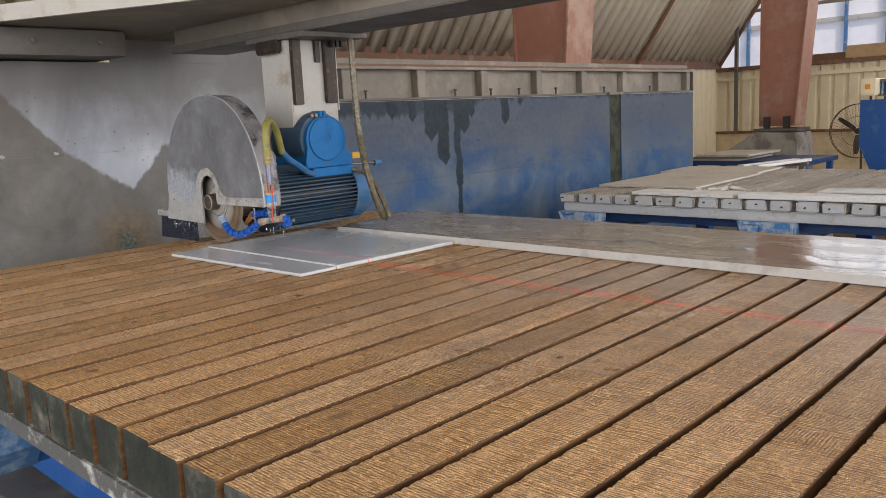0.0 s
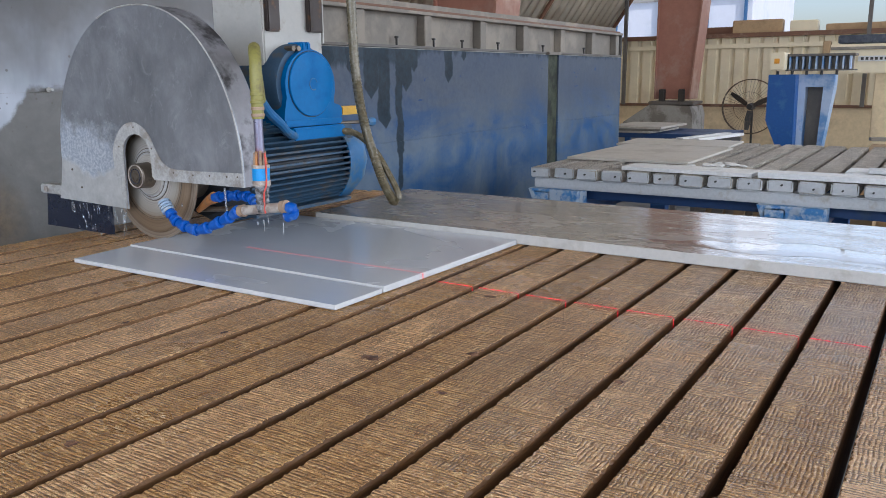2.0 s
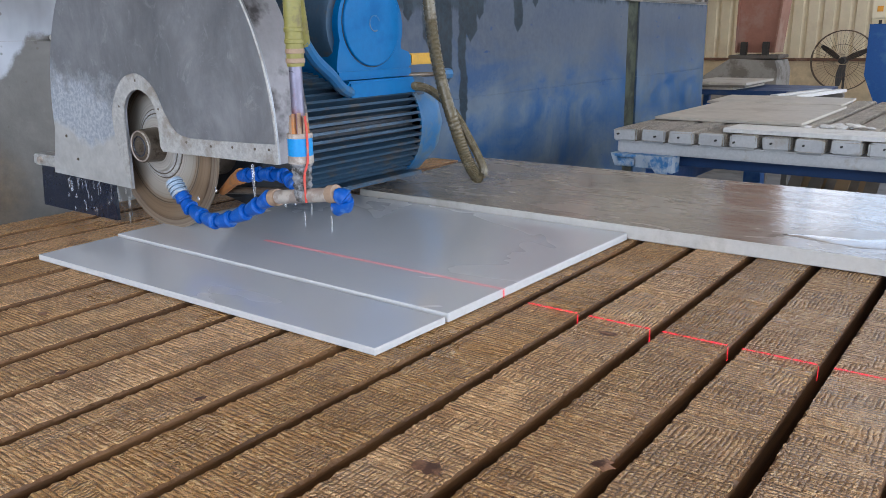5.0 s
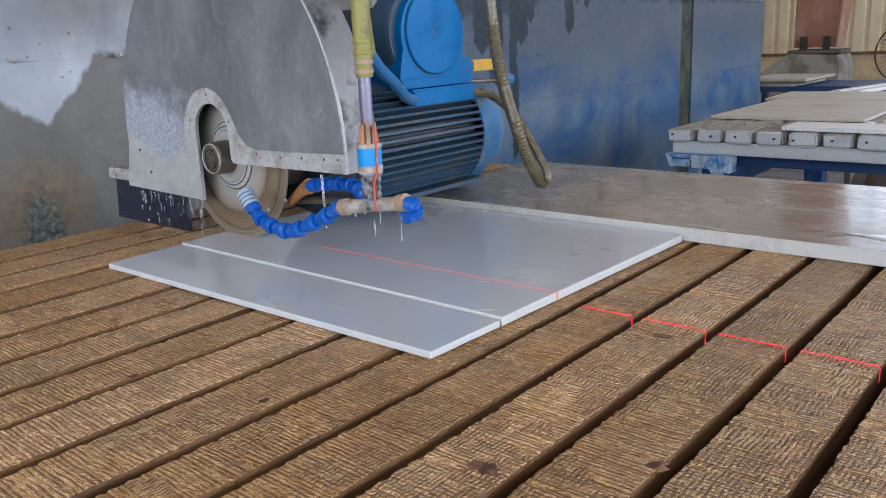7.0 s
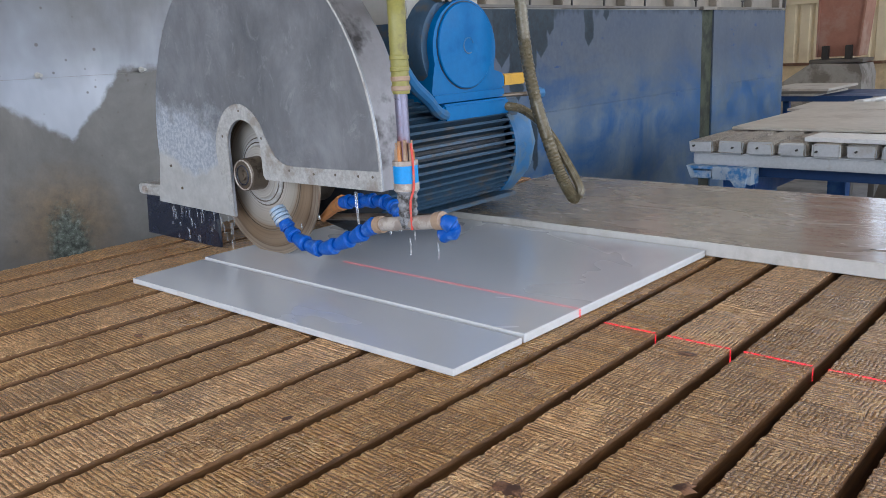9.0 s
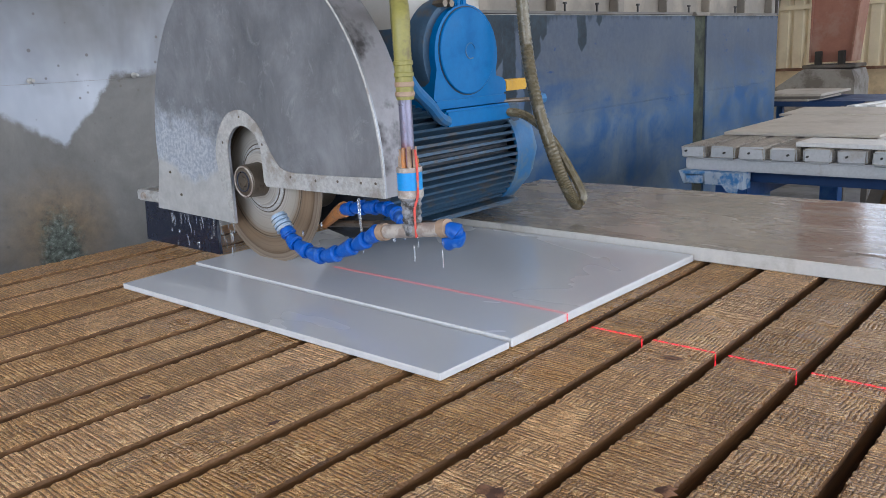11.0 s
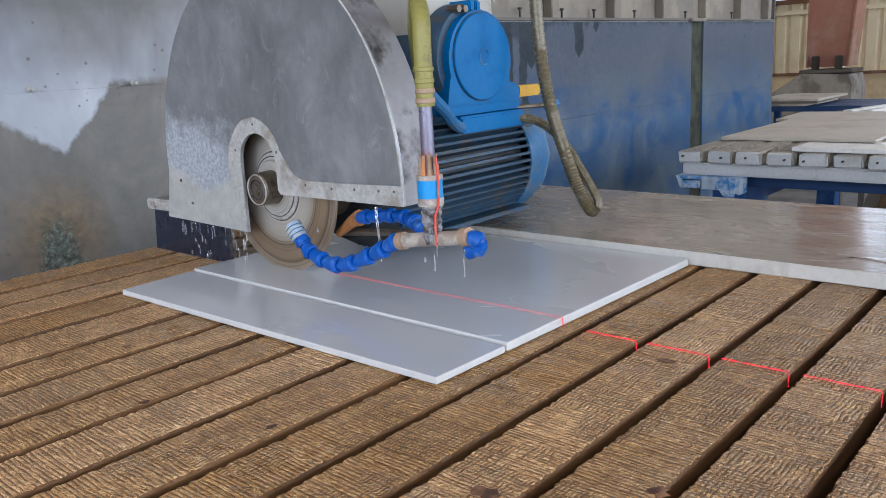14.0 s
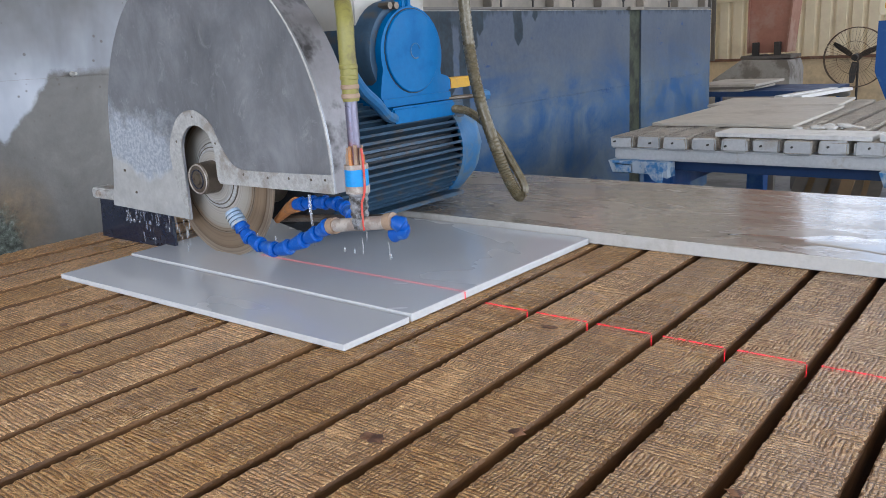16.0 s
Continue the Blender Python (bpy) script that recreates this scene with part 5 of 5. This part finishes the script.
for _k in range(28):
    piece("nail", _nail, (TX0 + 0.03 + _k * 0.1165 + _r.uniform(-0.01, 0.04), -0.012, T2 - _r.uniform(0.018, 0.03)), table2)


def offcut(x0, x1, y0, y1, z0, h, mat, label, turn=0.0):
    ob = single("stone_offcut", block(-(x1 - x0) / 2, (x1 - x0) / 2, -(y1 - y0) / 2, (y1 - y0) / 2, 0, h, 0.0015), mat, label, "stone offcut", "offcuts on the second table")
    ob.matrix_world = pose((x0 + x1) / 2, (y0 + y1) / 2, z0, 0, 0, turn)
    return ob


DUSTY = plain("dusty beige stone", (0.5, 0.46, 0.4), 0.55, wear=(0.4, 0.36, 0.31), wear_at=0.58, scale=4)
offcut(-0.87, -0.26, 2.83, 3.7, T2 + 0.001, 0.012, DUSTY, "thin dusty beige stone offcut on timber beams")
offcut(-0.46, 0.1, 2.49, 2.66, T2 + 0.001, 0.016, WHITE, "pale stone strip lying along the table edge", -3)
offcut(0.12, 2.0, 2.48, 2.59, T2 + 0.003, 0.022, WHITE, "long white stone strip along the table edge", 0.6)
offcut(-0.95, -0.3, 3.72, 4.18, T2 + 0.001, 0.012, DUSTY, "thin dusty beige stone offcut on timber beams", 2)
offcut(0.42, 1.6, 2.64, 2.8, T2 + 0.006, 0.02, WHITE, "stacked white stone strip", -1)
offcut(0.5, 1.1, 2.62, 2.72, T2 + 0.027, 0.014, STONE_EDGE, "short pale strip on a stack", 4)
offcut(0.62, 1.5, 3.1, 3.9, T2 + 0.001, 0.016, WHITE, "broad white stone offcut on timber beams", 12)
_bm = bmesh.new()
for _k in range(26):
    _c = Vector((_r.gauss(-0.12, 0.05), _r.gauss(2.86, 0.05), T2 + 0.004))
    _g = bmesh.ops.create_icosphere(_bm, subdivisions=1, radius=_r.uniform(0.004, 0.02))
    bmesh.ops.scale(_bm, vec=(1.3, 0.8, 0.5), verts=_g["verts"])
    bmesh.ops.translate(_bm, vec=_c, verts=_g["verts"])
single("stone_chips", _bm, WHITE, "small heap of broken pale stone chips", "stone chips", kind="stuff")

# things under and behind the second table
_r = random.Random(21)
for _k in range(9):
    _p = single("leaning_plank", block(0, 0.07, -0.012, 0.012, 0, 0.62, 0.003), PLANK if _k % 2 else LIGHT_STEEL, "narrow sawn strip leaning against the wall", "strip", "leaning strips")
    _p.matrix_world = pose(-0.75 + _k * 0.055, 4.5 + _r.uniform(-0.05, 0.05), 0.0, -16, 12 + _r.uniform(-4, 4), 0)
for _k, (_x, _y, _w, _h) in enumerate(((-0.1, 4.6, 0.5, 0.32), (0.25, 4.9, 0.4, 0.4), (0.7, 4.7, 0.5, 0.26))):
    _c = thing("wooden_crate", (_x, _y, 0), "rough wooden crate on the floor", "crate", "crates")
    for _z in (0.0, _h * 0.36, _h * 0.72):
        part("board", block(0, _w, -0.012, 0, _z, _z + _h * 0.28, 0.003), PLANK, _c)
        part("board", block(0, 0.012, 0, 0.35, _z, _z + _h * 0.28, 0.003), PLANK, _c)
        part("board", block(_w - 0.012, _w, 0, 0.35, _z, _z + _h * 0.28, 0.003), PLANK, _c)
        part("board", block(0.012, _w - 0.012, 0.338, 0.35, _z, _z + _h * 0.28, 0.003), PLANK, _c)
    part("bottom", block(0.012, _w - 0.012, 0, 0.338, 0, 0.015), PLANK, _c)

# ---- far end: slab rack, fan, blue saw pillar ----
_rk = thing("slab_rack", (-1.9, 7.6, 0), "low blue steel rack stacked with stone slabs", "rack")
for _z in (0.3, 0.56):
    part("shelf", block(-0.6, 0.75, -0.4, 0.5, _z, _z + 0.05, 0.004), NAVY, _rk)
for _x, _y in ((-0.55, -0.35), (0.65, -0.35), (-0.55, 0.42), (0.65, 0.42)):
    part("post", block(_x, _x + 0.06, _y, _y + 0.06, 0, 0.6, 0.003), BLUE_STEEL, _rk)
for _k in range(3):
    _s = single("stacked_slab", block(-0.55, 0.05, -0.42, 0.4, 0, 0.022, 0.002), (DUSTY, GREY_STEEL, DUSTY)[_k % 3], "stone slab stacked on a blue rack", "stone slab", "slabs on the rack")
    _s.matrix_world = pose(-1.9 + 0.05 * (_k % 3), 7.6, 0.61 + 0.023 * _k, 0, 0, (-4, 3, -2, 5, 0)[_k])
_s = single("long_strip", block(0, 0.06, 0, 0.75, 0, 0.022, 0.003), WHITE, "long white stone strip on a trestle", "stone strip", "long strips")
_s.matrix_world = pose(-0.98, 5.05, 0.72, 0, 0, -14)
copy_thing(_s, pose(-0.86, 5.05, 0.72, 0, 0, -12))
_tr = thing("trestle", (-0.9, 5.65, 0), "low steel trestle under stone strips", "trestle")
part("bar", block(-0.12, 0.26, -0.03, 0.03, 0.69, 0.72, 0.004), GREY_STEEL, _tr)
for _x in (-0.1, 0.2):
    part("leg", block(_x, _x + 0.04, -0.03, 0.03, 0, 0.69, 0.003), GREY_STEEL, _tr)
copy_thing(_tr, pose(-0.95, 5.25, 0))


WIRE = plain("rusty cage wire", (0.13, 0.09, 0.06), 0.6, 0.2, wear=(0.2, 0.12, 0.06), scale=9)


def standing_fan(x, y, z, r):
    f = thing("standing_fan", (x, y, 0), "black standing industrial fan with wire cage", "fan")
    part("pole", tube([Vector((0.03, 0.06, 0.0)), Vector((0.02, 0.05, z - 0.05))], 0.014, 10), BLACK, f)
    part("foot", turned([(0, 0.26), (0.03, 0.25), (0.05, 0.06)], 24, "z", (0.03, 0.06, 0)), BLACK, f)
    part("motor", turned([(-0.04, 0.03), (-0.03, 0.045), (0.08, 0.045), (0.1, 0.03)], 20, "y", (0, 0.05, z)), BLACK, f)
    for ry in (-0.06, 0.06):
        ring = [Vector((r * math.cos(a), ry * 0.4, z + r * math.sin(a))) for a in np.linspace(0, 2 * math.pi, 41)]
        part("cage_ring", tube(ring, 0.006, 6), WIRE, f)
    inner = [Vector((r * 0.55 * math.cos(a), -0.07, z + r * 0.55 * math.sin(a))) for a in np.linspace(0, 2 * math.pi, 31)]
    part("cage_ring", tube(inner, 0.003, 5), WIRE, f)
    bm = bmesh.new()
    for k in range(48):
        a = 2 * math.pi * k / 48
        tube([Vector((0.06 * math.cos(a), -0.09, z + 0.06 * math.sin(a))), Vector((r * 0.55 * math.cos(a), -0.075, z + r * 0.55 * math.sin(a))), Vector((r * math.cos(a), -0.02, z + r * math.sin(a)))], 0.0017, 4, bm=bm)
    part("cage_mesh", bm, WIRE, f)
    hub = turned([(-0.05, 0.035), (0.03, 0.04)], 20, "y")
    rotor = part("rotor", hub, BLACK, f)
    rotor.location = (0, -0.01, z)
    for k in range(3):
        bm = bmesh.new()
        rows = []
        for s in np.linspace(0, 1, 7):
            w = 0.03 + 0.04 * math.sin(math.pi * (0.15 + 0.75 * s))
            d = 0.05 + (r * 0.86 - 0.05) * s
            rows.append([bm.verts.new(p) for p in ((d, -w * 0.3, -w * 0.5), (d, w * 0.3, w * 0.5), (d, w * 0.3 + 0.004, w * 0.5), (d, -w * 0.3 + 0.004, -w * 0.5))])
        for a, b in zip(rows, rows[1:]):
            for j in range(4):
                bm.faces.new((a[j], a[(j + 1) % 4], b[(j + 1) % 4], b[j]))
        bm.faces.new(rows[0]), bm.faces.new(rows[-1])
        bmesh.ops.rotate(bm, verts=bm.verts[:], cent=(0, 0, 0), matrix=Matrix.Rotation(radians(95 + 120 * k), 3, "Y"))
        part("fan_blade", bm, BLACK, rotor)
    return f


standing_fan(-1.52, 10.1, 0.78, 0.35)

pil = thing("blue_saw_pillar", (-0.66, 8.2, 0), "blue and grey saw pillar with an open portal, carrying a rail beam", "saw pillar")
part("left_cheek", prism([(-0.26, 1.19), (0.0, 1.19), (0.02, 0.42), (-0.13, 0.42), (-0.26, 0.72)], -0.2, 0.0, "y"), BLUE_STEEL, pil)
PALE_CHEEK = plain("pale blue painted steel", (0.4, 0.49, 0.63), 0.5, wear=(0.12, 0.26, 0.5), wear_at=0.56, scale=2.5, spread=0.03)
part("header", block(-0.05, 0.34, 0.005, 0.25, 1.06, 1.19, 0.006), PALE_CHEEK, pil)
part("jamb", prism([(-0.05, 1.06), (0.07, 1.06), (0.07, 0.36), (-0.02, 0.36)], 0.005, 0.25, "y"), PALE_CHEEK, pil)
part("jamb", prism([(0.24, 1.06), (0.34, 1.06), (0.26, 0.36), (0.22, 0.36)], 0.005, 0.25, "y"), PALE_CHEEK, pil)
part("back_plate", block(0.06, 0.25, 0.2, 0.24, 0.36, 1.06), LIGHT_STEEL, pil)
part("foot", block(0.02, 0.26, -0.05, 0.24, 0.0, 0.44, 0.01), GREY_STEEL, pil)
part("plinth", block(-0.2, 0.0, -0.19, 0.24, 0.0, 0.44, 0.01), BLUE_STEEL, pil)
part("control_box", block(-0.25, -0.11, -0.25, 0.1, 1.24, 1.41, 0.008), CREAM, pil, "cream control box with an orange label")
part("warning_label", block(-0.205, -0.155, -0.255, -0.251, 1.3, 1.35), ORANGE, pil)
part("rail_beam", block(-0.1, 0.5, 0.02, 0.06, 1.24, 1.37, 0.004), LIGHT_STEEL, pil)
part("rail_flange", block(-0.12, 0.52, -0.1, 0.2, 1.37, 1.395, 0.003), GREY_STEEL, pil)
part("rail_flange", block(-0.12, 0.52, -0.1, 0.2, 1.225, 1.24, 0.003), GREY_STEEL, pil)
for _k in range(10):
    part("stiffener", block(-0.09 + _k * 0.062, -0.075 + _k * 0.062, -0.09, 0.018, 1.2405, 1.3695), PALE_CHEEK, pil)
for _k in range(5):
    part("stud", turned([(1.185, 0.014), (1.226, 0.014)], 8, "z", (-0.2 + _k * 0.14, -0.05, 0)), BLACK, pil)

# another bridge with a name plate, near the end wall
nb = thing("far_saw_bridge", (-0.544, 9.2, 1.352), "cream saw bridge with a white name plate", "saw bridge")
part("girder", block(0.0, 5.0, 0.0, 0.4, -0.16, 0.16, 0.01), CREAM, nb)
part("bracket", block(-0.04, 0.03, -0.06, 0.1, 0.06, 0.2, 0.006), PLANK, nb)
part("guide_rail", block(0.04, 5.0, -0.04, -0.002, 0.1, 0.13, 0.004), LIGHT_STEEL, nb)
part("bellows", block(0.1, 5.0, 0.02, 0.38, 0.17, 0.26, 0.01), RUBBER, nb)
_np = part("name_plate", block(0.320, 0.617, -0.02, -0.003, -0.03, 0.03, 0.003), WHITE, nb, "white name plate with dark marks")
for _k in range(7):
    part("mark", block(0.350 + _k * 0.046, 0.378 + _k * 0.046, -0.024, -0.0205, -0.014, 0.016), BLACK, _np)
for _x in (0.0, 4.5):
    part("leg", block(_x + 0.5, _x + 0.8, 0.05, 0.35, -1.352, -0.16, 0.01), PLASTER, nb)
for _k, (_x, _y, _a) in enumerate(((0.75, 7.3, 20), (0.95, 7.1, 32), (0.6, 7.6, 12))):
    _s = single("scrap_strip", block(-0.5, 0.5, -0.06, 0.06, 0, 0.03, 0.003), (WHITE, GREY_STEEL, LIGHT_STEEL)[_k], "loose strip on a heap of offcuts", "stone strip", "scrap strips")
    _s.matrix_world = pose(_x, _y, 0.52 + 0.03 * _k, 0, 0, _a)
_b = thing("work_bench", (0.8, 7.3, 0), "low bench under loose offcuts", "bench")
part("bench_top", block(-0.7, 0.9, -0.5, 0.6, 0.48, 0.52, 0.004), PLANK, _b)
for _x, _y in ((-0.65, -0.45), (0.82, -0.45), (-0.65, 0.52), (0.82, 0.52)):
    part("leg", block(_x, _x + 0.06, _y, _y + 0.06, 0, 0.48, 0.003), PURLIN, _b)


_drop = mesh_of("drop", turned([(0.0045, 0.0003), (0.001, 0.0013), (-0.0015, 0.0017), (-0.003, 0.001), (-0.0036, 0.0003)], 8, "z"), WATER)
DROPS = []
_r = random.Random(31)
for _k in range(14):
    _x, _y = (_r.uniform(-0.34, -0.13), GF + 0.008) if _k < 9 else ((PX + _r.uniform(-0.06, 0.06), PY) if _k < 12 else (_r.uniform(0.08, 0.2), PY))
    _d = piece("drop", _drop, (_x, _y, -0.09), saw)
    DROPS.append((_d, _x, _y, -0.07 if _k < 9 else -0.05, _r.uniform(0.0, 0.3)))


def motions():
    """The head feeds slowly along the laser line while its blade spins."""
    feed = [(0.0, -0.684), (5.0, -0.609), (9.0, -0.5555), (12.5, -0.506), (16.0, -0.4585)]
    walk(saw, [(t, pose(x, AXLE_Y, AXLE_Z)) for t, x in feed])
    walk(blade, [(k * 0.1, pose(BX, BY, -0.002, 0, 80 * k % 360, 0)) for k in range(161)])
    # each drop gathers behind an edge, falls to the table and gathers anew
    for drop, x, y, top, phase in DROPS:
        rows, t = [(0.0, pose(x, y, top - 0.02))], 0.05 + phase
        while t < 15.6:
            rows += [(t, pose(x, y, top)), (t + 0.08, pose(x, y, top - 0.018)), (t + 0.14, pose(x, y, -0.138)), (t + 0.2, pose(x, y, -0.149)), (t + 0.24, pose(x, y, top))]
            t += 0.4
        walk(drop, rows + [(16.0, pose(x, y, top - 0.03))])


motions()
